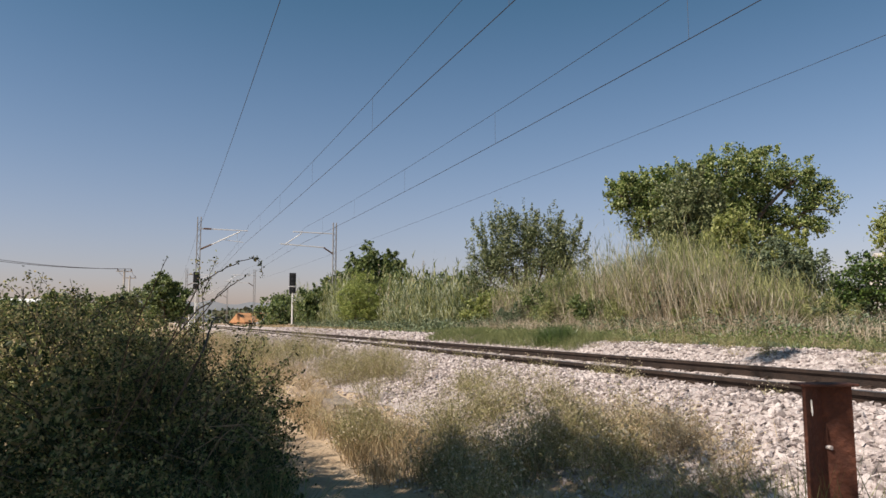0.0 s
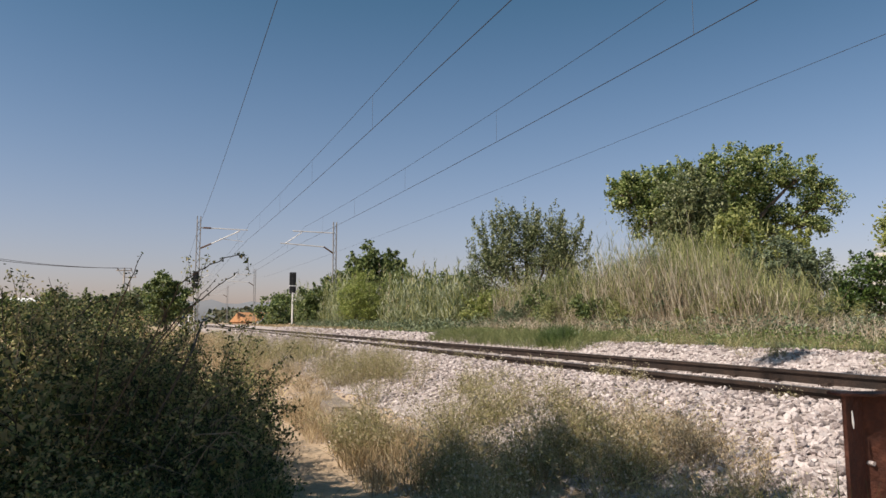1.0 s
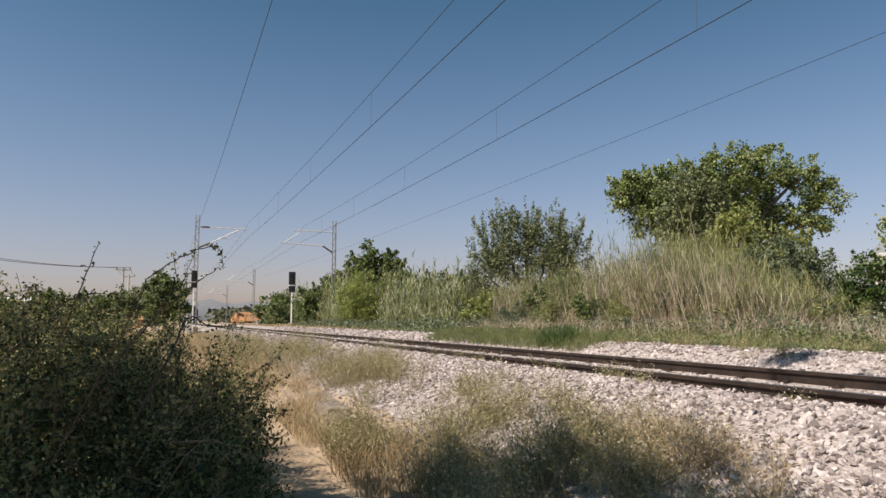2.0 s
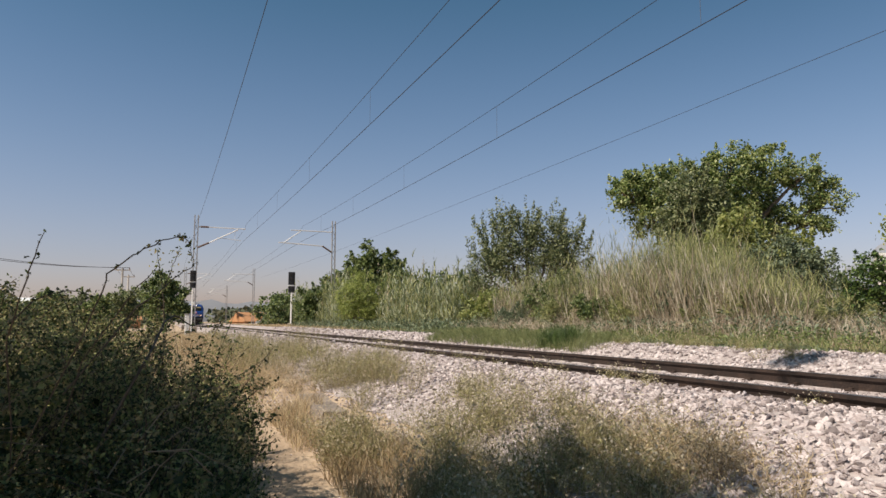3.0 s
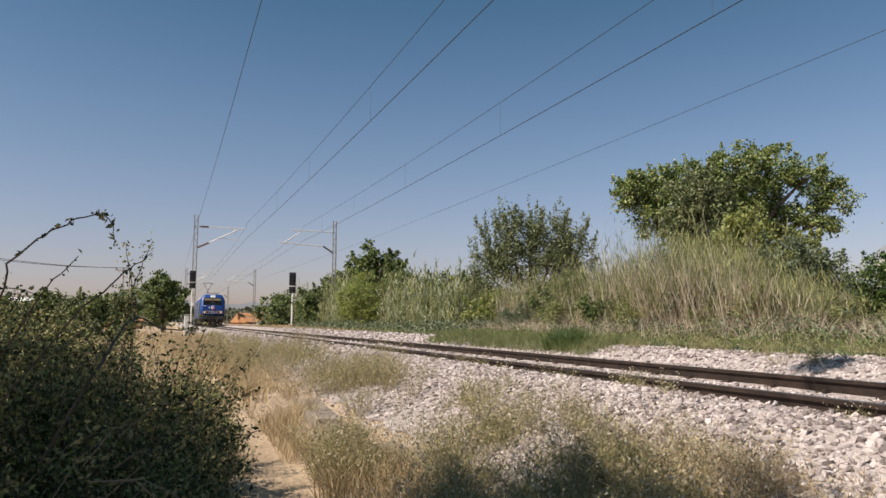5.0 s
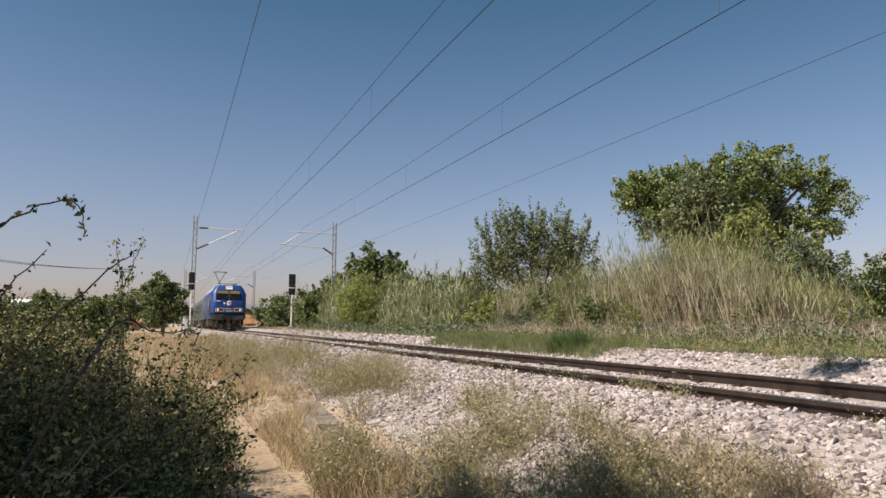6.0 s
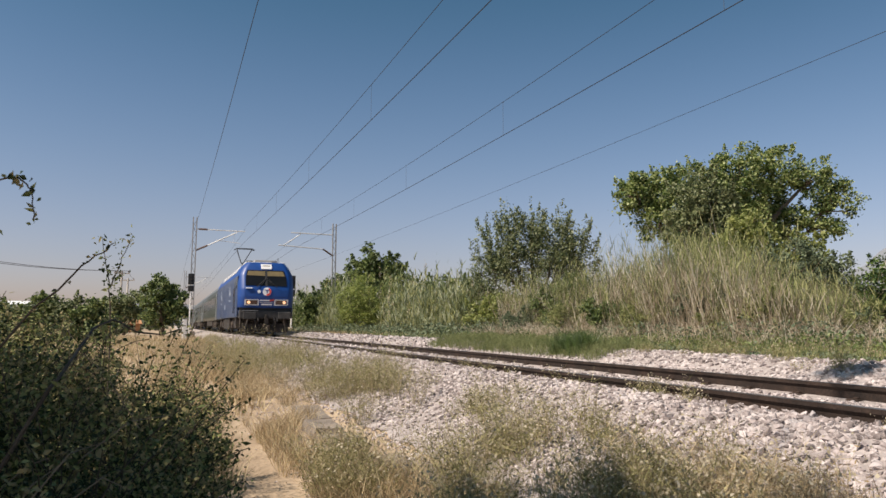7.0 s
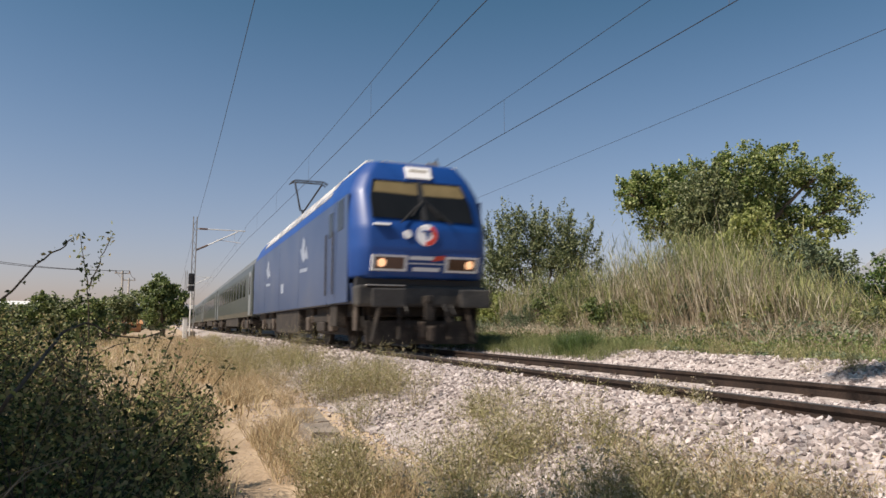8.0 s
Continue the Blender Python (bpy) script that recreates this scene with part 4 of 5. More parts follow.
tree("olive_bush", (19.3, 20.7, 0.1), [(19.0, 20.8, 3.0, 1.1), (18.2, 21.2, 2.7, 0.9), (20.0, 20.5, 2.7, 0.9), (20.8, 20.1, 2.8, 0.62), (19.3, 20.8, 2.0, 1.2), (20.3, 20.4, 1.5, 1.0)],
     "leaf_grey", 12000, 0.075, 0.30, "dense grey-green bush among the reeds", 0.1, "bush", seed=6, shoots=16)
tree("wild_pear_tree", (11.5, 29.2, 0.1), [(11.2, 29.1, 4.6, 0.85), (10.5, 29.4, 4.2, 1.05), (12.1, 28.8, 4.2, 1.05), (13.2, 28.4, 4.1, 0.9), (9.8, 29.8, 3.8, 1.1), (11.4, 29.2, 3.6, 1.7), (13.6, 28.3, 3.4, 0.9), (12.8, 28.7, 3.2, 1.4), (9.5, 30.1, 2.8, 1.0), (10.6, 29.6, 2.6, 1.5)],
     "leaf_dark", 19000, 0.075, 0.42, "rounded dark green tree with upright leafy shoots", 0.2, seed=7, shoots=190, reach=1.25, ratio=0.42)
tree("poplar_tree", (10.5, 54.3, 0.1), [(10.2, 54.3, 6.0, 0.95), (11.8, 53.7, 5.4, 0.8), (9.6, 54.7, 4.8, 1.1), (10.9, 54.2, 4.4, 1.2), (12.3, 53.7, 4.2, 1.1), (8.5, 55.2, 4.2, 0.95), (10.5, 54.3, 2.6, 1.8)],
     "leaf_green", 9000, 0.16, 0.5, "mid-green tree rising behind the green canes", 0.2, seed=8, shoots=8)
tree("tamarisk_bush", (7.0, 45.3, 0.0), [(6.4, 45.5, 2.1, 1.0), (7.1, 45.1, 2.8, 0.95), (6.6, 45.5, 0.9, 1.1), (7.6, 45.1, 1.7, 1.1), (7.4, 45.3, 0.8, 1.1)],
     "leaf_tamarisk", 13000, 0.08, 0.22, "feathery yellow-green bush beside the canes", 0.08, "bush", seed=9, shoots=40, ratio=0.25, up=0.0)
tree("roadside_shrub", (7.0, 60.4, 0.0), [(6.6, 60.8, 2.0, 1.2), (7.4, 60.1, 2.5, 1.3), (8.6, 59.6, 3.2, 1.2), (7.2, 60.5, 1.0, 1.2), (6.2, 61.2, 1.0, 0.8), (8.2, 60.0, 1.4, 1.5)],
     "leaf_green", 7000, 0.14, 0.45, "dark green shrubs beside the white signal post", 0.12, "shrub", seed=10, shoots=16)
tree("roadside_shrub", (7.2, 66.0, 0.0), [(8.4, 67, 1.6, 1.2), (8.8, 65.0, 2.2, 1.4), (9.2, 68.5, 1.4, 1.3), (9.5, 64, 2.6, 1.5)],
     "leaf_grey", 5000, 0.16, 0.5, "grey-green shrub beside the white signal post", 0.12, "shrub", seed=11, shoots=8)
tree("roadside_shrub", (7.8, 84, 0.0), [(7.0, 84, 1.5, 1.5), (8.6, 86, 2.0, 1.6), (7.2, 92, 1.6, 1.8), (9.5, 95, 2.4, 2.2)],
     "leaf_green", 5000, 0.2, 0.6, "distant dark green shrubs along the railway", 0.12, "shrub", seed=12)
tree("wild_shrub", (10.1, 35.3, 0.0), [(9.9, 35.4, 2.4, 0.8), (8.9, 35.7, 2.6, 0.7), (10.8, 35.0, 2.0, 0.95), (9.9, 35.5, 1.4, 1.0), (11.4, 34.9, 1.3, 1.0)],
     "leaf_green", 6000, 0.09, 0.32, "green shrub between the canes and the rounded tree", 0.08, "shrub", seed=13, shoots=14)
tree("wild_shrub", (8.6, 26.6, 0.0), [(8.4, 26.8, 1.3, 0.7), (9.0, 26.2, 1.0, 0.8), (7.9, 28.0, 0.9, 0.7), (8.9, 24.6, 0.9, 0.6)],
     "leaf_yellow", 6000, 0.07, 0.26, "yellow-green shrub at the edge of the reeds", 0.05, "shrub", seed=14, shoots=14)
tree("wild_shrub", (7.4, 17.6, 0.0), [(7.4, 17.6, 0.75, 0.42), (7.5, 17.4, 0.4, 0.42), (7.2, 17.9, 1.0, 0.3)],
     "leaf_green", 2600, 0.05, 0.18, "small dark green shrub growing in the dry reeds", 0.03, "shrub", seed=15)
tree("wild_shrub", (7.7, 14.0, 0.0), [(7.6, 14.1, 1.15, 0.42), (7.9, 13.7, 0.8, 0.45), (7.6, 14.5, 0.6, 0.4)],
     "leaf_grey", 2600, 0.05, 0.18, "grey-green shrub growing in the dry reeds", 0.03, "shrub", seed=25, shoots=8)
tree("wild_shrub", (7.9, 21.0, 0.0), [(7.8, 21.2, 1.0, 0.5), (8.1, 20.6, 0.7, 0.5), (7.7, 22.0, 1.3, 0.4)],
     "leaf_green", 3000, 0.055, 0.2, "dark green shrub growing in the dry reeds", 0.03, "shrub", seed=26, shoots=8)
tree("wild_shrub", (7.6, 11.6, 0.0), [(7.5, 11.7, 0.9, 0.35), (7.8, 11.3, 0.6, 0.4)],
     "reed_olive", 2000, 0.05, 0.16, "olive shrub growing in the short reeds", 0.03, "shrub", seed=27, shoots=8)
rng = np.random.default_rng(109)
for i in range(22):
    ty = 10.2 + 13.5 * i / 22 + rng.uniform(-0.4, 0.4)
    tx = rng.uniform(7.3, 9.2)
    tz = rng.uniform(0.55, 1.0) * float(np.interp(ty, [10, 12, 14, 15, 18, 24], [0.7, 0.9, 1.5, 2.5, 2.3, 1.8])) * (0.55 if tx < 7.9 else 1.0)
    tree("wild_shrub", (tx, ty, 0.0), [(tx, ty, tz, 0.36), (tx + 0.25, ty - 0.4, tz * 0.85, 0.34), (tx - 0.3, ty + 0.4, tz * 0.8, 0.34), (tx - 0.2, ty, tz * 0.55, 0.4)],
         ("reed_olive", "leaf_grey", "reed_olive", "leaf_green")[i % 4], 2200, 0.065, 0.22, "feathery olive shrub rising out of the reeds", 0.03, "shrub", seed=110 + i, shoots=10, ratio=0.18, up=0.0)
tree("laurel_bush", (28.6, 23.4, 0.0), [(27.4, 23.8, 2.1, 1.16), (28.6, 23.4, 2.6, 1.39), (27.9, 23.8, 0.7, 1.27), (29.3, 23.4, 1.0, 1.39), (27.0, 24.3, 1.1, 0.69), (30.0, 22.7, 2.8, 1.62), (31.1, 21.3, 2.1, 1.85), (27.6, 23.9, 0.6, 1.0), (27.0, 24.3, 1.7, 0.95), (27.1, 24.2, 0.7, 0.9)],
     "leaf_laurel", 20000, 0.095, 0.42, "dense glossy dark green bush at the end of the reeds", 0.12, "bush", seed=16, shoots=18)
tree("lemon_tree", (18.3, 14.6, 0.1), [(17.75, 14.8, 3.5, 0.45), (18.2, 14.6, 3.9, 0.7), (18.5, 14.5, 3.0, 0.85), (19.0, 14.2, 3.6, 0.8)],
     "leaf_yellow", 4500, 0.07, 0.25, "yellow-green tree beyond the dark bush", 0.1, seed=17)
tree("round_tree", (-5.6, 79.4, -0.5), [(-5.8, 79.3, 4.4, 1.25), (-6.8, 79.7, 3.5, 1.25), (-4.7, 79.0, 3.2, 1.25), (-5.8, 79.5, 2.1, 1.9), (-4.1, 78.9, 1.7, 1.2)],
     "leaf_green", 9000, 0.17, 0.55, "round green tree standing beyond the dry field", 0.2, seed=18)
tree("round_tree", (-9.7, 86.5, -0.5), [(-10.5, 86.7, 3.2, 1.2), (-8.9, 86.1, 2.9, 1.3), (-9.8, 86.6, 1.5, 1.6)],
     "leaf_dark", 5500, 0.17, 0.55, "low dark green tree beside the wooden pole", 0.18, seed=19)
for i, (x, y, z, r) in enumerate([(-12.4, 49.7, 1.5, 0.9), (-11.0, 49.3, 1.3, 0.95), (-9.4, 48.6, 1.2, 0.95), (-13.6, 50.2, 1.0, 0.95), (-15.2, 50.7, 0.9, 1.1)]):
    tree("field_bush", (x, y, -0.6), [(x, y, z, r), (x + 0.5, y, z - 0.8, r), (x - 0.5, y + 0.3, z - 0.9, r)], "leaf_dark" if i % 2 else "leaf_green", 3200, 0.12, 0.4,
         "dark green bush at the edge of the dry field", 0.06, "bush", seed=20 + i, shoots=5)

# far tree line as one mass of leaves
rng = np.random.default_rng(77)
n = 15000
ang = rng.uniform(-0.55, 0.9, n)
dist = rng.uniform(150, 290, n)
lump = np.array([1.0 + 1.3 * noise.noise((a * 16, d * 0.01, 0.0)) for a, d in zip(ang, dist)])
pz = rng.random(n) * np.clip(3.0 * lump + 1.2, 0.8, 6.0)
pc = np.stack([np.sin(ang) * dist, np.cos(ang) * dist, pz - 0.4], 1)
keep = np.abs(pc[:, 0] - 1.5) > 6.5
pc = pc[keep]
us, vs = leaf_axes(rng, len(pc), 0.9, 0.7)
tagged(quads("far_woods", pc, us, vs, "far_veg"), "distant line of dull green trees and scrub", "woods", kind="stuff")


def reed_bed(name, x0, x1, y0, y1, n, h, mats, leafw, label, seed, leaves=4, lean=0.15, plume=0):
    """A stand of reeds: stems, hanging blades and a few plumes, one object of stuff with three parts."""
    rng = np.random.default_rng(seed)
    e = root(name, (0, 0, 0), label, "reeds", kind="stuff")
    x, y = rng.uniform(x0, x1, n), rng.uniform(y0, y1, n)
    nz = np.array([noise.noise((a * 0.9, b * 0.9, seed)) for a, b in zip(x, y)])
    n2 = np.array([noise.noise((a * 0.6, b * 0.6, seed + 40)) for a, b in zip(x, y)])
    keep = rng.random(n) < np.clip(0.85 + 1.4 * nz, 0.12, 1)
    x, y, nz, n2 = x[keep], y[keep], nz[keep], n2[keep]
    if y1 < 12:
        front = y > 0.8 * x + 3.9
        x, y, nz, n2 = x[front], y[front], nz[front], n2[front]
    n = len(x)
    n3 = np.array([noise.noise((a * 2.1, b * 2.1, seed + 80)) for a, b in zip(x, y)])
    hh = h * rng.uniform(0.3, 1.08, n) * np.clip(0.92 + 0.4 * nz + 0.45 * n3, 0.35, 1.3)
    if y1 < 26:
        hh = hh * np.interp(y - x, [1.0, 3.0, 4.8], [0.5, 0.56, 1.0])
    base = np.stack([x, y, gzs(x, y) - 0.03], 1)
    tip = base + np.stack([(rng.normal(size=n) * lean + n2 * 0.22) * hh, (rng.normal(size=n) * lean * 1.3 + nz * 0.3) * hh, hh], 1)
    tagged(blades("reed_stems", base, tip, 0.018, mats[0], e, bend=0.08, seed=seed), kind="stuff")
    for k, mt in enumerate(mats[1:]):
        m = n * leaves // (len(mats) - 1)
        i = rng.integers(0, n, m)
        u = (rng.uniform(0.05, 0.7, m) if mt == "reed_dry" else rng.uniform(0.5 if y1 < 26 else 0.3, 1.0, m))[:, None]
        b0 = base[i] + (tip[i] - base[i]) * u
        a = rng.uniform(0, 6.283, m)
        ln = rng.uniform(*((0.2, 0.6) if y1 < 26 else (0.3, 0.75)), m) * min(1.0, h / 2.4)
        t0 = b0 + np.stack([np.cos(a) * ln * 0.28, np.sin(a) * ln * 0.28, ln * rng.uniform(0.5, 1.0, m)], 1)
        tagged(blades("reed_leaves", b0, t0, leafw, mt, e, bend=0.22, seed=seed + 5 + k), kind="stuff")
    if plume:
        i = rng.integers(0, n, plume)
        m = 26
        c = np.repeat(tip[i] + np.array([0, 0, 0.15]), m, 0) + rng.normal(size=(plume * m, 3)) * np.array([0.045, 0.045, 0.2])
        us, vs = leaf_axes(rng, len(c), 0.055, 0.4, 0)
        tagged(quads("reed_plumes", c, us, vs, "seed", e), kind="stuff")
        tagged(blades("plume_stalks", base[i], tip[i] + np.array([0, 0, 0.1]), 0.025, "reed_dry", e, bend=0.02, seed=seed + 9), kind="stuff")
    return e


reed_bed("dry_reeds", 7.2, 9.5, 9.4, 11.4, 1500, 2.6, ["reed_dry", "reed_dry", "reed_olive"], 0.016, "shorter dry reeds before the grey-green bush", 30, 5)
reed_bed("dry_reeds", 7.2, 10.0, 10.8, 17.5, 6400, 2.75, ["reed_dry", "reed_dry", "reed_dry", "reed_olive", "reed_olive"], 0.017, "tall dry straw-coloured reeds with olive tops", 31, 5)
reed_bed("dry_reeds", 7.6, 10.5, 17.0, 25.5, 6000, 2.4, ["reed_dry", "reed_dry", "reed_dry", "reed_olive", "reed_olive"], 0.019, "tall dry straw-coloured reeds with olive tops", 32, 5)
reed_bed("olive_reeds", 9.6, 12.2, 15.6, 19.5, 1500, 3.15, ["reed_olive", "reed_olive", "reed_olive"], 0.022, "tall olive-green reeds behind the dry stand", 33, 11)
reed_bed("green_canes", 7.0, 9.6, 29.5, 41.5, 1300, 2.75, ["reed_green", "reed_green", "reed_olive"], 0.06, "tall grey-green giant canes with pale plumes", 34, 11, 0.07, 60)
reed_bed("green_canes", 6.9, 9.0, 47.5, 58, 600, 3.6, ["reed_green", "reed_olive"], 0.07, "tall olive-green canes beside the railway", 35, 9, 0.07, 20)
reed_bed("green_canes", 5.5, 7.4, 46.2, 49.6, 420, 3.5, ["reed_green", "reed_green", "reed_olive"], 0.06, "tall green canes round the lattice mast", 37, 9, 0.08, 8)
reed_bed("green_canes", 6.6, 8.6, 58, 70, 700, 3.4, ["reed_green", "reed_green", "reed_olive"], 0.07, "grey-green canes behind the white signal post", 38, 10, 0.08, 10)
reed_bed("bank_reeds", 8.5, 12, 40, 50, 500, 4.0, ["reed_olive", "reed_olive", "leaf_green"], 0.09, "tall green canes on the bank", 36, 10, 0.07, 12)


def cover(name, n, xr, yr, h, mat, width, label, seed, bend=0.35, keep=None, dens=None, category="grass"):
    rng = np.random.default_rng(seed)
    x, y = rng.uniform(*xr, n), yr[0] + (yr[1] - yr[0]) * rng.random(n) ** (dens or 1.0)
    if keep is not None:
        v = np.array([noise.noise((a * keep[0], b * keep[0], seed * 1.7)) for a, b in zip(x, y)]) > keep[1]
        x, y = x[v], y[v]
    n = len(x)
    hh = h * rng.uniform(0.4, 1.15, n)
    base = np.stack([x, y, gzs(x, y) - 0.01], 1)
    tip = base + np.stack([rng.normal(size=n) * 0.22 * hh, rng.normal(size=n) * 0.22 * hh, hh], 1)
    return tagged(blades(name, base, tip, width, mat, None, bend=bend, seed=seed, segs=2), label, category, kind="stuff")


def leafy_cover(name, n, xr, yr, h, size, mat, label, seed, keep=None):
    """Low broad-leaved weeds as heaps of leaves."""
    rng = np.random.default_rng(seed)
    x, y = rng.uniform(*xr, n), rng.uniform(*yr, n)
    f = np.array([noise.noise((a * 0.8, b * 0.8, seed)) for a, b in zip(x, y)])
    hh = h * np.clip(0.75 + 0.9 * f, 0.1, 1.5)
    if keep is not None:
        k = f > keep
        x, y, hh = x[k], y[k], hh[k]
    p = np.stack([x, y, gzs(x, y) + hh * rng.random(len(x)) ** 0.6], 1)
    us, vs = leaf_axes(rng, len(x), size, 0.5, 0.5)
    return tagged(quads(name, p, us, vs, mat), label, "weeds", kind="stuff")


leafy_cover("olive_weeds", 7000, (6.2, 7.8), (4, 30), 0.7, 0.04, "leaf_grey", "olive weeds at the foot of the reeds", 40)
leafy_cover("green_weeds", 13000, (5.6, 7.6), (4, 30), 0.34, 0.04, "leaf_green", "low green weeds at the foot of the reeds", 41)
leafy_cover("green_weeds", 12000, (2.6, 5.8), (3, 24), 0.16, 0.03, "leaf_grey", "low green weeds growing over the second track", 42)
leafy_cover("green_weeds", 9000, (4.5, 8.0), (24, 60), 0.6, 0.07, "leaf_grey", "low grey-green weeds along the bank", 43)
cover("verge_grass", 12000, (2.4, 7.0), (3, 30), 0.38, "grass", 0.012, "green grass on the far verge", 44, keep=(0.7, -0.15))
cover("verge_grass", 5000, (6.0, 8.5), (4, 26), 0.8, "reed_dry", 0.014, "dry grass stalks at the foot of the reeds", 45)
cover("grass_patch", 15000, (1.4, 2.6), (9.2, 17.0), 0.30, "grass", 0.008, "bright green grass patch spreading over the ballast shoulder", 46, bend=0.4)
cover("grass_tuft", 1700, (1.5, 1.95), (9.9, 10.8), 0.46, "leaf_laurel", 0.008, "dark green grass tuft on the ballast shoulder", 47, bend=0.3)
cover("far_verge_straw", 5000, (2.6, 6.8), (34, 90), 0.35, "straw", 0.03, "dry straw grass along the far verge", 48)

# dry field to the left of the line
cover("field_straw", 26000, (-16, -3.6), (9, 75), 0.42, "straw", 0.018, "dry straw grass covering the field", 51, dens=1.5, keep=(0.25, -0.35))
cover("field_straw", 9000, (-4.4, -3.1), (15, 52), 0.55, "straw", 0.014, "dry straw grass mound along the footpath", 52)
cover("field_weeds", 6500, (-3.5, -2.0), (14, 50), 0.5, "weed", 0.012, "olive dry weeds beside the ballast", 53, dens=1.4, keep=(0.8, -0.05))
cover("field_weeds", 7000, (-13, -4.6), (12, 60), 0.4, "weed", 0.02, "olive weeds scattered in the dry field", 58, dens=1.4, keep=(0.3, 0.0))
cover("path_straw", 11000, (-4.02, -3.3), (2.6, 15), 0.36, "straw", 0.006, "dry straw grass beside the footpath", 54, keep=(1.2, -0.05))
cover("path_straw", 6000, (-5.2, -4.35), (5.0, 15), 0.36, "straw", 0.007, "dry straw grass between bush and footpath", 55, keep=(1.0, -0.3))
cover("ground_straw", 9000, (-4.7, -2.4), (1.0, 14), 0.05, "straw", 0.005, "flattened straw lying on the ground", 56, bend=0.9)


def weed_clump(rng, c, r, h, n):
    """Stems of one weed: bases, tips and side twigs with seed heads."""
    a, d = rng.uniform(0, 6.283, n), r * np.sqrt(rng.random(n))
    base = np.stack([c[0] + d * np.cos(a) * 0.5, c[1] + d * np.sin(a) * 0.5, np.full(n, c[2] - 0.02)], 1)
    hh = h * rng.uniform(0.5, 1.1, n)
    tip = base + np.stack([np.cos(a) * d * 0.9 + rng.normal(size=n) * 0.05, np.sin(a) * d * 0.9 + rng.normal(size=n) * 0.05, hh], 1)
    return base, tip


def weeds(name, clumps, label, seed, leaf="weed", stems=22, seeds=3, leaves=8):
    rng = np.random.default_rng(seed)
    bs, ts = [], []
    for x, y, r, h in clumps:
        b, t = weed_clump(rng, (x, y, gz(x, y)), r, h, stems)
        bs.append(b)
        ts.append(t)
    b, t = np.concatenate(bs), np.concatenate(ts)
    e = root(name, (0, 0, 0), label, "weeds", kind="stuff")
    tagged(blades("weed_stems", b, t, 0.0042, "weed_stem", e, bend=0.12, seed=seed), kind="stuff")
    n = len(b)
    i = np.repeat(np.arange(n), 4)
    u = rng.uniform(0.35, 0.95, len(i))[:, None]
    p0 = b[i] + (t[i] - b[i]) * u
    p1 = p0 + rng.normal(size=(len(i), 3)) * np.array([0.06, 0.06, 0.03]) + np.array([0, 0, 0.07])
    tagged(blades("weed_twigs", p0, p1, 0.0035, leaf, e, bend=0.1, seed=seed + 1, segs=1), kind="stuff")
    k = rng.integers(0, len(p1), n * seeds)
    us, vs = leaf_axes(rng, len(k), 0.0085, 0.8, 0)
    tagged(quads("seed_heads", p1[k] + rng.normal(size=(len(k), 3)) * 0.008, us, vs, "seed", e), kind="stuff")
    k = rng.integers(0, n, n * leaves)
    u = rng.uniform(0.05, 0.9, len(k))[:, None]
    us, vs = leaf_axes(rng, len(k), 0.0125, 0.32, 0.2)
    tagged(quads("weed_leaves", b[k] + (t[k] - b[k]) * u + rng.normal(size=(len(k), 3)) * 0.03, us, vs, leaf, e), kind="stuff")
    return e


rng = np.random.default_rng(5)


def scatter(n, xr, yr, r, h, keep=-9.0, k=1.0, s=0.0):
    out = []
    while len(out) < n:
        x, y = rng.uniform(*xr), rng.uniform(*yr)
        if noise.noise((x * k, y * k, s)) > keep:
            out.append((x, y, r * rng.uniform(0.6, 1.35), h * rng.uniform(0.45, 1.25)))
    return out


weeds("dry_weeds", scatter(56, (-3.75, -2.45), (1.2, 4.6), 0.2, 0.46, -0.15, 1.4, 2.0), "dense dry weeds with tiny pale seed heads in the foreground", 61, "weed", 48, 2, 5)
weeds("dry_weeds", scatter(24, (-2.9, -2.0), (2.4, 6.0), 0.18, 0.40, -0.1, 1.3, 5.0), "dry weeds with pale seed heads at the ballast edge", 62, "weed", 42, 2, 5)
weeds("green_dry_weeds", scatter(40, (-3.0, -2.15), (7.0, 11.5), 0.24, 0.6, 0.06, 0.9, 4.0), "olive green weeds with pale seed heads beside the slabs", 63, "weed", 30, 2, 7)
weeds("green_dry_weeds", scatter(16, (-3.9, -3.4), (4.2, 6.2), 0.2, 0.38), "olive green weeds beside the footpath", 64, "weed", 28, 2, 8)
weeds("brown_weeds", scatter(46, (-3.2, -1.75), (11, 19), 0.3, 0.7, 0.08, 0.6, 7.0), "brown and olive weeds leaning over the ballast", 65, "weed", 18, 3, 8)
weeds("dry_weeds", scatter(34, (-3.75, -2.9), (9.5, 18), 0.24, 0.38), "dry weeds and straw beside the footpath", 66, "straw", 20, 3, 6)
weeds("ballast_weeds", scatter(14, (-2.3, -1.5), (4, 9), 0.12, 0.22), "small sparse weeds growing through the ballast", 67, "weed", 10, 4, 5)
weeds("ballast_weeds", [(2.0, 6.3, 0.1, 0.2), (2.1, 7.4, 0.14, 0.28), (1.9, 8.6, 0.1, 0.18), (2.15, 7.0, 0.12, 0.2)], "small dry weed tufts on the far ballast shoulder", 74, "weed", 22, 1, 8)
weeds("tall_weeds", scatter(34, (-4.1, -2.9), (13.5, 21), 0.34, 0.98), "tall sage and straw weeds beside the footpath", 75, "weed", 34, 2, 12)
weeds("tall_straw", scatter(26, (-4.9, -3.5), (17, 30), 0.4, 0.95), "tall golden straw standing beside the footpath", 76, "straw", 36, 2, 8)
weeds("golden_weeds", scatter(24, (-2.75, -2.1), (1.3, 3.4), 0.2, 0.36), "golden dry weeds at the ballast edge", 70, "straw", 34, 2, 4)
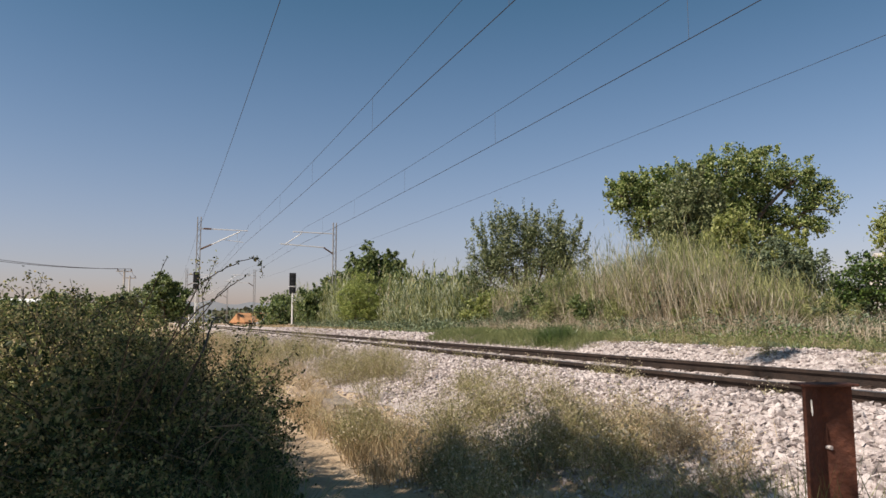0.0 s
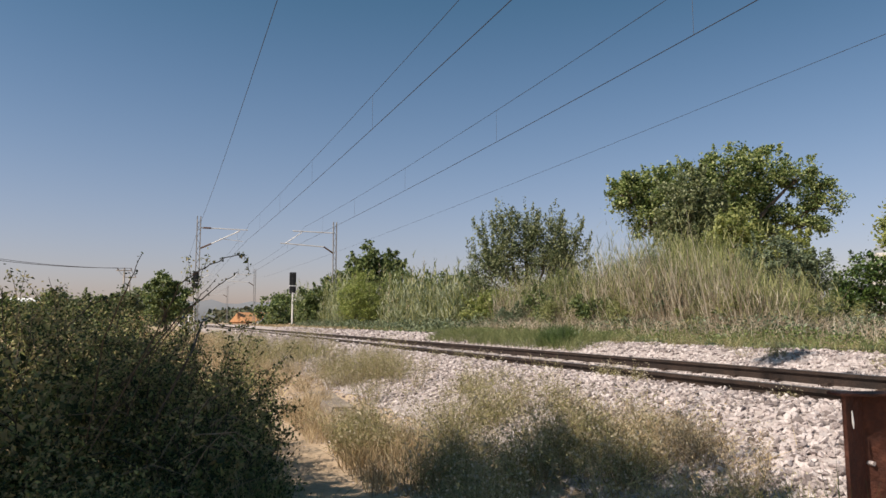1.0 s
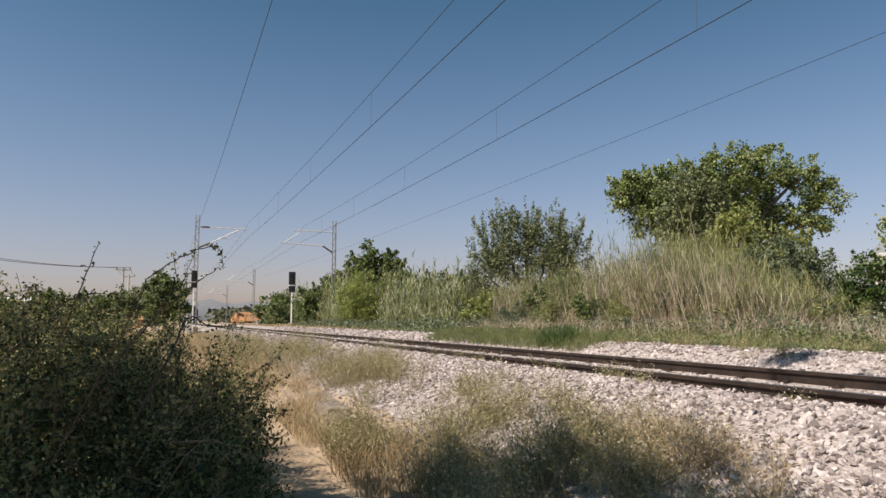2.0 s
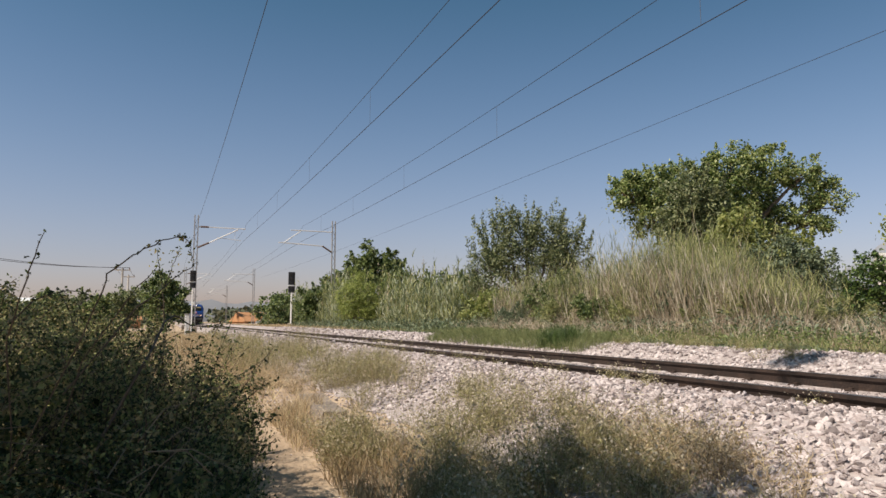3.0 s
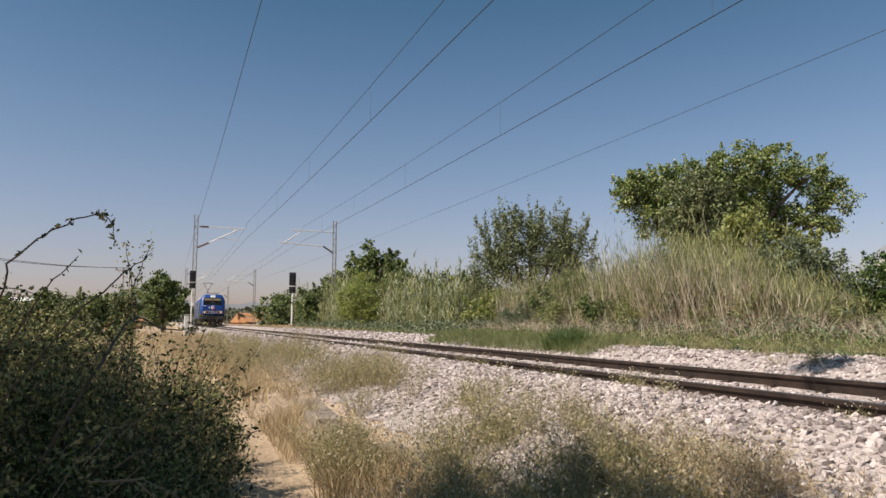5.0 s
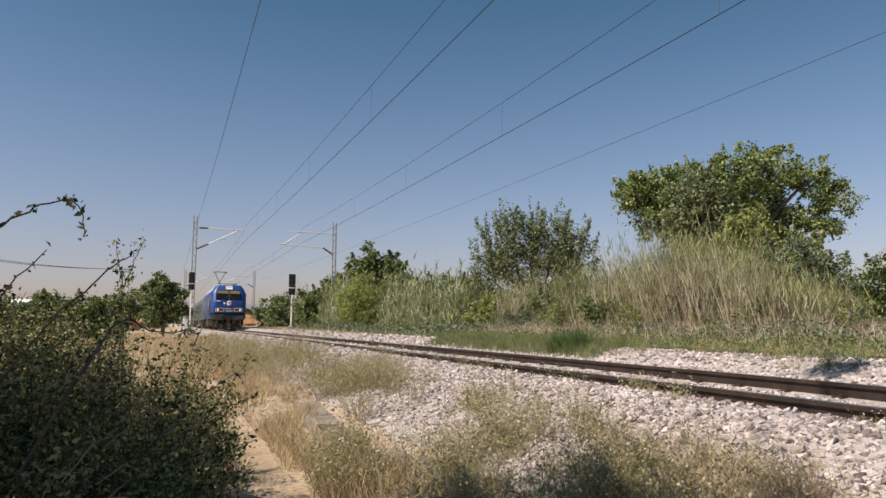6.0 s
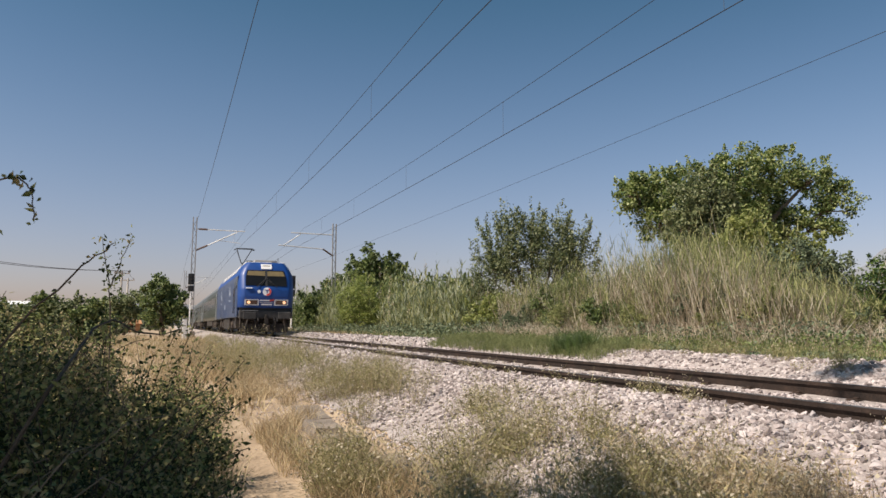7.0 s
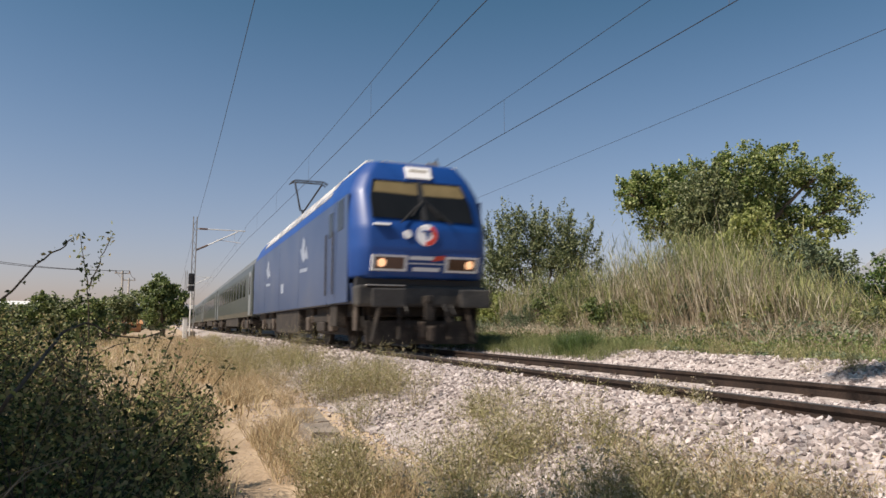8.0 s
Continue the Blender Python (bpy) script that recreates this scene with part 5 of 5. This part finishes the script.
weeds("ballast_weeds", [(1.70, 5.05, 0.1, 0.26), (1.76, 5.2, 0.08, 0.2)], "dark weed tuft on the far ballast shoulder", 71, "weed", 26, 1, 8)
cover("fallen_stalks", 900, (6.5, 7.5), (18.8, 22.8), 0.75, "reed_dry", 0.02, "grey fallen dry reed stalks", 72, bend=0.9)
weeds("seeding_weeds", scatter(16, (-2.45, -1.85), (8.2, 11.5), 0.2, 0.46), "tall brown weeds with pale seed heads beside the ballast", 73, "weed", 26, 2, 9)
weeds("rail_weeds", scatter(15, (-1.0, -0.82), (2.5, 10), 0.07, 0.15), "small flowering weeds creeping along the rail", 68, "weed", 8, 6, 6)
weeds("ballast_weeds", scatter(16, (1.5, 2.4), (3.5, 9), 0.12, 0.2), "small weeds on the far ballast shoulder", 69, "weed", 12, 1, 12)
cover("post_grass", 500, (-3.65, -3.25), (-0.15, 0.2), 0.75, "grass", 0.008, "green grass blades round the rusty post", 57, bend=0.25)


# ---- bramble thicket beside the camera ----
def bramble(seed=90):
    rng = np.random.default_rng(seed)
    e = root("bramble_thicket", (-6.0, 3.6, -0.6), "dense dark bramble thicket with arching thorny shoots", "bush")
    o = np.array((-6.0, 3.6, -0.6))
    lobes = [(-5.05, 3.5, -0.25, 0.55), (-5.2, 2.6, -0.3, 0.5), (-4.98, 4.5, -0.25, 0.55), (-4.9, 5.3, -0.42, 0.4), (-5.7, 3.3, -0.12, 0.56), (-5.9, 2.4, -0.1, 0.55), (-5.6, 4.4, -0.2, 0.5), (-5.5, 5.4, -0.33, 0.45), (-6.3, 4.2, -0.1, 0.6),
             (-6.4, 5.6, -0.25, 0.6), (-7.2, 4.8, -0.05, 0.7), (-6.9, 3.2, -0.1, 0.65), (-6.4, 7.0, -0.35, 0.6), (-7.4, 6.6, -0.2, 0.75), (-5.35, 2.0, -0.45, 0.42), (-4.9, 3.0, -0.45, 0.36), (-4.82, 4.0, -0.42, 0.38), (-5.6, 6.4, -0.45, 0.38)]
    lobes += [(-5.45, 2.9, 0.02, 0.4), (-6.1, 3.4, 0.12, 0.5), (-5.9, 4.9, 0.0, 0.5), (-6.8, 4.0, 0.15, 0.55), (-5.36, 4.0, 0.12, 0.32), (-5.65, 3.9, 0.1, 0.34), (-5.75, 4.5, 0.08, 0.36), (-5.6, 1.85, -0.5, 0.36), (-5.95, 2.0, -0.5, 0.4), (-6.3, 2.2, -0.45, 0.45), (-6.0, 1.65, -0.58, 0.3), (-5.3, 1.75, -0.6, 0.28)]
    lobes += [(-6.7, 1.95, -0.4, 0.45), (-6.3, 1.6, -0.52, 0.34), (-5.8, 1.5, -0.58, 0.28), (-7.3, 2.4, -0.2, 0.5)]
    lobes = [(x, y, z + (0.13 if x < -5.45 and y < 6 else 0.04), r) for x, y, z, r in lobes]
    core = [(x, y, z - (0.1 if x > -5.6 else 0.02), r * 0.86) for x, y, z, r in lobes]
    pts, cc = crown_points(rng, core, 150000, 0.13, 0.5)
    pts = pts[(pts[:, 2] > -0.64) & (pts[:, 1] > 1.25)]
    us, vs = leaf_axes(rng, len(pts), 0.0115, 0.55, 0.5)
    quads("foliage", pts - o, us, vs, "leaf_bramble", e, fold=0.25)
    # the thick of the bush: larger leaves added inside to darken its gaps
    pts, _ = crown_points(rng, [(x, y, z - 0.12, r * 0.72) for x, y, z, r in lobes], 34000, 0.16, 0.9)
    pts = pts[(pts[:, 2] > -0.64) & (pts[:, 1] > 1.45)]
    us, vs = leaf_axes(rng, len(pts), 0.026, 0.6, 0.2)
    tagged(quads("inner_foliage", pts - o, us, vs, "leaf_bramble", e, fold=0.25), kind="stuff")
    # leafy canes springing out of the mass
    bm, sprigs = bmesh.new(), []
    lob = np.array(lobes)
    for i in range(760):
        x, y, z, r = lob[rng.integers(len(lob))]
        if y < 1.9 or (y < 2.5 and i % 3):
            continue
        out = unit(rng, 1)[0]
        out[2] = abs(out[2]) * 0.9 + 0.25
        root_at = np.array((x, y, max(z - r * 0.4, -0.6))) + rng.normal(size=3) * 0.08
        end = np.array((x, y, z)) + out * r * (rng.uniform(0.95, 1.4) if x > -5.4 else rng.uniform(0.9, 1.12))
        end[0], end[1] = min(end[0], -4.56), max(end[1], 1.5)
        mid = (root_at + end) / 2 + np.array((0, 0, 0.35 * r)) + rng.normal(size=3) * 0.05
        w = rng.uniform(0.0018, 0.0042)
        line = [root_at * (1 - u) ** 2 + mid * 2 * u * (1 - u) + end * u * u for u in np.linspace(0, 1, 6)]
        tube(bm, [tuple(q - o) for q in line], [w * (1.3 - 0.18 * j) for j in range(6)], 4, cap=False)
        m = int(rng.integers(24, 80))
        u = rng.uniform(0.45, 1.0, (m, 1))
        sprigs.append(root_at * (1 - u) ** 2 + mid * 2 * u * (1 - u) + end * u * u + rng.normal(size=(m, 3)) * 0.022)
    tagged(part("cane", bm, "twig", e, "dark thin canes"), kind="stuff")
    pts = np.concatenate(sprigs)
    us, vs = leaf_axes(rng, len(pts), 0.012, 0.55, 0.6)
    tagged(quads("cane_foliage", pts - o, us, vs, "leaf_bramble", e, fold=0.3), kind="stuff")
    bm = bmesh.new()
    for i in range(110):
        x, y = rng.uniform(-6.0, -4.95), rng.uniform(1.9, 4.2)
        z = rng.uniform(-0.5, 0.1)
        a = rng.uniform(-0.6, 0.6) + (math.pi if i % 3 == 0 else 0)
        L = rng.uniform(0.3, 0.8)
        p0 = Vector((x, y, z)) - Vector(o)
        p1 = p0 + Vector((math.cos(a) * L * 0.5, math.sin(a) * L * 0.4, L * rng.uniform(-0.1, 0.6)))
        tube(bm, [p0, (p0 + p1) / 2 + Vector((0, 0, 0.05)), p1], [0.0028, 0.0022, 0.001], 4, cap=False)
    tagged(part("dry_stem", bm, "twig_dry", e, "pale dry dead stems"), kind="stuff")
    # long arching shoots with leaves
    shoots = [[(-5.62, 1.7, 0.0), (-5.392, 1.35, 0.455), (-5.341, 1.25, 0.587), (-5.317, 1.18, 0.639), (-5.252, 1.1, 0.681), (-5.204, 1.06, 0.709), (-5.173, 1.04, 0.723), (-5.128, 1.025, 0.735), (-5.112, 1.02, 0.729), (-5.103, 1.02, 0.705), (-5.099, 1.02, 0.67)],
              [(-5.17, 3.7, 0.1), (-5.178, 3.7, 0.606), (-5.192, 3.7, 0.727), (-5.218, 3.7, 0.849), (-5.233, 3.7, 0.958)],
              [(-5.185, 3.7, 0.70), (-5.154, 3.7, 0.796), (-5.128, 3.72, 0.882), (-5.103, 3.74, 0.961)],
              [(-5.65, 1.9, 0.0), (-5.538, 1.1, 0.452), (-5.473, 0.9, 0.6), (-5.451, 0.85, 0.656), (-5.429, 0.824, 0.709)],
              [(-5.5, 1.9, 0.1), (-5.4, 1.5, 0.38), (-5.267, 1.25, 0.565), (-5.224, 1.25, 0.62), (-5.19, 1.25, 0.664)],
              [(-5.55, 2.3, 0.2), (-5.274, 2.2, 0.562), (-5.205, 2.1, 0.612), (-5.138, 2.0, 0.673), (-5.083, 1.97, 0.715), (-5.053, 1.95, 0.74)],
              [(-6.0, 2.7, 0.3), (-5.722, 2.6, 0.597), (-5.652, 2.6, 0.629), (-5.569, 2.6, 0.642), (-5.481, 2.6, 0.617)],
              [(-5.4, 2.35, 0.0), (-5.25, 2.4, 0.308), (-5.206, 2.6, 0.405), (-5.171, 2.8, 0.494), (-5.122, 3.0, 0.531), (-5.034, 3.2, 0.478), (-4.929, 3.3, 0.468), (-4.852, 3.4, 0.492)],
              [(-5.15, 2.7, -0.3), (-5.05, 2.75, -0.24), (-4.98, 2.8, -0.27), (-4.9, 2.8, -0.33)],
              [(-5.05, 4.2, -0.1), (-4.9, 4.15, 0.1), (-4.75, 4.1, 0.13), (-4.6, 4.05, 0.1)]]
    for sh in shoots:
        fine = []
        for j in range(len(sh) - 1):
            for u in (0, 0.34, 0.67):
                fine.append(Vector(sh[j]).lerp(Vector(sh[j + 1]), u) + Vector(rng.normal(size=3) * 0.0025))
        fine.append(Vector(sh[-1]))
        k = len(fine)
        thick = 0.0028 if sh[-1][1] < 1.3 else 0.0075 if len(sh) == 8 else 0.004
        bm = tubes(([p - Vector(o) for p in fine], [thick * (1 - 0.7 * j / k) for j in range(k)]), sides=5)
        st = part("shoot", bm, "twig", e, "arching thorny shoot")
        near = sh[-1][1] < 2.0
        tall = sh[-1][2] > 0.9
        m = k * 2 if near else k * (6 if tall else 3)
        c = np.array([tuple(fine[int(q)]) for q in rng.integers(0, k, m)]) + rng.normal(size=(m, 3)) * (0.005 if near else 0.02 if tall else 0.015)
        us, vs = leaf_axes(rng, len(c), 0.007 if near else 0.013 if tall else 0.013, 0.6, 0.3)
        quads("shoot_leaves", c - o, us, vs, "leaf_bramble", st, fold=0.3)
    return e


bramble()
cover("bush_grass", 4200, (-7.0, -4.75), (1.15, 3.4), 0.5, "leaf_green", 0.007, "long green grass growing through the bramble", 94, bend=0.3)
cover("bush_grass", 900, (-5.7, -4.85), (1.8, 3.4), 0.5, "straw", 0.004, "thin dry grass stalks beside the bramble", 95, bend=0.2)
# unseen tree, set out of view to cast shade on the foreground weeds
shade = tree("shade_tree", (-8.6, 0.6, -0.6), [(-7.8, 1.8, 4.0, 0.95), (-8.0, 0.9, 4.3, 1.0), (-7.5, 0.9, 4.0, 0.7), (-8.5, 2.0, 4.2, 0.9), (-8.6, 0.2, 4.6, 1.1), (-9.6, 0.6, 4.6, 1.1), (-7.8, -0.2, 4.2, 0.9)],
             "leaf_dark", 8000, 0.09, 0.34, "unseen dark leafy tree put behind the viewpoint to shade the weeds", 0.16, seed=93)
# second unseen tree, added only to darken the bramble
tree("shade_tree", (-11.6, 1.4, -0.6), [(-10.4, 1.1, 4.5, 0.8), (-11.0, 1.0, 4.6, 0.8), (-9.7, 1.5, 4.4, 0.7), (-11.2, 1.7, 4.4, 0.7), (-12.0, 1.2, 4.8, 0.8), (-10.9, 1.3, 4.2, 0.7)],
     "leaf_dark", 19000, 0.10, 0.34, "unseen dense dark leafy tree added to shade the bramble", 0.16, seed=98)
# unseen high bough added to the first tree; its leafy end shades the rails
rng = np.random.default_rng(96)
bough = [(0.0, 0.0, 3.2), (0.4, 0.7, 6.0), (1.4, 1.9, 8.6), (2.38, 3.12, 9.6)]
part("bough", tubes((bough, [0.03, 0.018, 0.011, 0.007]), sides=6), "bark", shade)
pts = np.concatenate([np.array(c) + rng.normal(size=(k, 3)) * q for c, k, q in (((2.38, 3.12, 9.6), 170, 0.15), ((2.0, 2.5, 9.1), 60, 0.10), ((1.75, 1.9, 9.5), 90, 0.12))])
us, vs = leaf_axes(rng, len(pts), 0.075, 0.6, 0.5)
quads("bough_leaves", pts, us, vs, "leaf_dark", shade, fold=0.25)


# ---- far left: poles, buildings, hill ----
def utility_pole(loc, h, s=1.0):
    e = root("utility_pole", loc, "pale wooden utility pole with a crossarm", "utility pole", "utility poles")
    part("shaft", tubes(([(0, 0, 0), (0, 0, h)], [0.17 * s, 0.12 * s]), sides=8), "wood_pole", e)
    part("crossarm", boxes((-0.95 * s, 0.95 * s, -0.06, 0.06, h - 0.35, h - 0.2)), "wood_pole", e)
    for x in (-0.8, 0, 0.8):
        part("insulator", tubes(([(x * s, 0, h - 0.2), (x * s, 0, h + 0.08)], 0.06), sides=6), "porcelain", e)
    return e


utility_pole((-10.9, 98, -0.5), 8.0)
utility_pole((-11.2, 118, -0.5), 8.3)
utility_pole((-27.5, 96, -0.5), 9.0)
for dx, dz in ((-0.8, 0), (0.8, 0.0)):
    pts = [(-27.5 + dx + (16.6) * u, 96 + 2 * u, 8.45 - 0.9 * u - 1.1 * 4 * u * (1 - u) * 0.35 + dz) for u in [i / 14 for i in range(15)]]
    tagged(part("power_line", tubes((pts, 0.03), sides=4), "wire", None), "thin sagging power line between wooden poles", "wire")
    pts = [(-10.9 + dx - 0.3 * u, 98 + 20 * u, 7.55 + 0.3 * u - 0.3 * 4 * u * (1 - u)) for u in [i / 10 for i in range(11)]]
    tagged(part("power_line", tubes((pts, 0.025), sides=4), "wire", None), "thin sagging power line between wooden poles", "wire")


def shed(name, loc, size, h, rise, wall, roof, label, rz=0, bays=6):
    """A building with pitched roof, plinth, doors and window openings."""
    e = root(name, loc, label, "building", rz=rz)
    a, b = size
    part("wall", boxes((-a, a, -b, b, -0.6, h)), wall, e)
    v = [(-a - 0.3, -b - 0.3, h), (a + 0.3, -b - 0.3, h), (a + 0.3, b + 0.3, h), (-a - 0.3, b + 0.3, h), (-a - 0.3, 0, h + rise), (a + 0.3, 0, h + rise)]
    v += [(x, y, z - 0.15) for x, y, z in v[:4]]
    obj("roof", v, [(0, 1, 5, 4), (2, 3, 4, 5), (1, 2, 5), (3, 0, 4), (0, 6, 7, 1), (1, 7, 8, 2), (2, 8, 9, 3), (3, 9, 6, 0), (9, 8, 7, 6)], roof, e)
    for i in range(bays):
        x = -a + (2 * a) * (i + 0.5) / bays
        w = part("window", boxes((x - a / bays * 0.45, x + a / bays * 0.45, -b - 0.06, -b + 0.05, h * 0.45, h * 0.8)), "glass_dark", e)
        part("sill", boxes((x - a / bays * 0.5, x + a / bays * 0.5, -b - 0.12, -b, h * 0.41, h * 0.45)), "plaster", w)
    return e


shed("factory_hall", (-75, 290, -0.5), (26, 14), 8.2, 1.6, "plaster", "shed_white", "long pale factory hall with a white roof", 0, 12)
shed("farmhouse", (12.6, 153, -0.3), (4.2, 3.4), 0.9, 1.9, "orange_roof", "orange_roof", "small house with an orange tiled roof", 20, 3)
shed("farmhouse", (-12.0, 122, -0.4), (2.5, 2.2), 1.2, 0.6, "orange_roof", "orange_roof", "low orange-red shed beyond the field", 8, 2)
shed("country_house", (66.5, 44.5, 0.1), (5, 4), 6.2, 1.2, "plaster", "wood_pole", "two-storey house with an overhanging roof", -40, 4)


def parked_car(loc, rz):
    e = root("parked_car", loc, "pale grey car parked beyond the railway", "car", rz=rz)
    bm = bmesh.new()
    prof = [(-2.1, 0.35), (-2.15, 0.75), (-1.2, 0.9), (-0.6, 1.42), (0.8, 1.45), (1.5, 0.98), (2.1, 0.9), (2.15, 0.4)]
    l = [bm.verts.new((x, -0.82, z)) for x, z in prof]
    r = [bm.verts.new((x, 0.82, z)) for x, z in prof]
    bm.faces.new(l)
    bm.faces.new(r[::-1])
    for i in range(len(prof)):
        bm.faces.new((l[i], l[(i + 1) % len(prof)], r[(i + 1) % len(prof)], r[i]))
    bmesh.ops.recalc_face_normals(bm, faces=bm.faces[:])
    part("body", bm, "coach_pale", e)
    part("side_window", boxes((-0.7, 0.95, -0.835, -0.8, 0.95, 1.35), (-0.7, 0.95, 0.8, 0.835, 0.95, 1.35)), "glass_dark", e)
    for x in (-1.35, 1.35):
        for y in (-0.75, 0.75):
            bm = bmesh.new()
            disc(bm, (x, y, 0.32), (0, 1, 0), 0.32, 0.2, 14)
            part("wheel", bm, "signal_black", e)


parked_car((13.0, 138, -0.2), 15)
parked_car((-11.5, 108, -0.55), 80)

# hill with a low ridge added to veil the horizon, haze in its colour
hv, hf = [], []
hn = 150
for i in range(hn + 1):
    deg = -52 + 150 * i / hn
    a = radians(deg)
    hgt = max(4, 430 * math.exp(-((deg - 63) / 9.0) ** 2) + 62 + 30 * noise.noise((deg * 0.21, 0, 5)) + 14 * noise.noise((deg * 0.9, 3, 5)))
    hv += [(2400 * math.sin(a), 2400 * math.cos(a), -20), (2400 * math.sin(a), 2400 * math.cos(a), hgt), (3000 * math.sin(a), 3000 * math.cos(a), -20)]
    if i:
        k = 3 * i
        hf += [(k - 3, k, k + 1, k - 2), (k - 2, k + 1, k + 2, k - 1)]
tagged(obj("backdrop", hv, hf, "hill", smooth=True), "blue-grey hill on the horizon, tinted for haze", "hill", kind="structure")

# ---- ballast stones ----
rng = np.random.default_rng(11)


def stones(name, n, xr, yr, s0, s1, seed, label, mat="stone", power=1.0):
    r = np.random.default_rng(seed)
    x = r.uniform(*xr, n)
    y = yr[0] + (yr[1] - yr[0]) * r.random(n) ** power
    s = r.uniform(s0, s1, n)
    ok = (np.abs(np.abs(x) - 0.755) > 0.085)
    x, y, s = x[ok], y[ok], s[ok]
    edge = np.array([noise.noise((a * 1.1, b * 1.1, 9.0)) for a, b in zip(x, y)])
    ok = (x > -2.72 + 0.5 * edge) | (r.random(len(x)) < 0.12)
    x, y, s = x[ok], y[ok], s[ok]
    z = gzs(x, y) + s * r.uniform(0.0, 0.75, len(x))
    ob = rocks(name, np.stack([x, y, z], 1), s, mat, ballast, seed)
    return tagged(ob, label, kind="stuff")


stones("ballast_stones", 31000, (-3.1, -0.8), (-0.5, 14), 0.013, 0.036, 101, "pale pinkish crushed limestone", power=1.25)
stones("ballast_stones", 9000, (-0.68, 0.68), (0, 15), 0.014, 0.036, 102, "pale pinkish crushed limestone")
stones("ballast_stones", 16000, (0.83, 2.75), (1, 16), 0.016, 0.04, 103, "pale pinkish crushed limestone")
stones("ballast_stones", 11000, (-2.7, 2.7), (14, 48), 0.035, 0.07, 104, "pale pinkish crushed limestone", power=1.3)

r = np.random.default_rng(106)
px, py, ps = -4.1 + 1.8 * r.random(9000) ** 0.55, 1.2 + 13 * r.random(9000) ** 1.3, r.uniform(0.004, 0.019, 9000)
tagged(rocks("path_pebbles", np.stack([px, py, gzs(px, py) + ps * 0.3], 1), ps, "stone", None, 106), "small pale pebbles strewn over the dry soil", "pebbles", kind="stuff")

kinds = []
for k in range(8):
    me = bpy.data.meshes.new("stone")
    kv, kf = rock(rng)
    me.from_pydata(kv.tolist(), [], kf.tolist())
    me.materials.append(MAT["stone_one"])
    kinds.append(me)
for k in range(290):
    ob = new("stone", kinds[k % 8])
    x, y, s = rng.uniform(-2.5, -1.1), rng.uniform(1.2, 4.2), rng.uniform(0.02, 0.04)
    ob.parent = ballast
    ob.matrix_local = Matrix.LocRotScale((x, y, gz(x, y) + s * 0.8), Euler(rng.uniform(0, 6.28, 3)), (s, s, s * 0.85))


# ---- movement ----
def train_y(t):
    """Where the front of the locomotive stands along the track."""
    return 13.17 - 24.95 * (t - 8) + 0.359 * (t - 8) ** 2


def motions():
    times = [0.5 * i for i in range(17)]
    walk(loco, [(t, pose(0, train_y(t), 0)) for t in times])
    for w, r, (x, y, z) in loco_wheels:
        rows, turn = [(0.0, pose(x, y, z))], 0.0
        for i in range(1, frame(8.0)):
            turn += min(85.0, math.degrees((train_y((i - 1) / FPS) - train_y(i / FPS)) / r))
            rows.append((i / FPS, pose(x, y, z, turn)))
        walk(w, rows)
    for k, c in enumerate(coaches):
        walk(c, [(t, pose(0, train_y(t) + LEN + 1.1 + k * 26.9, 0)) for t in times])


motions()
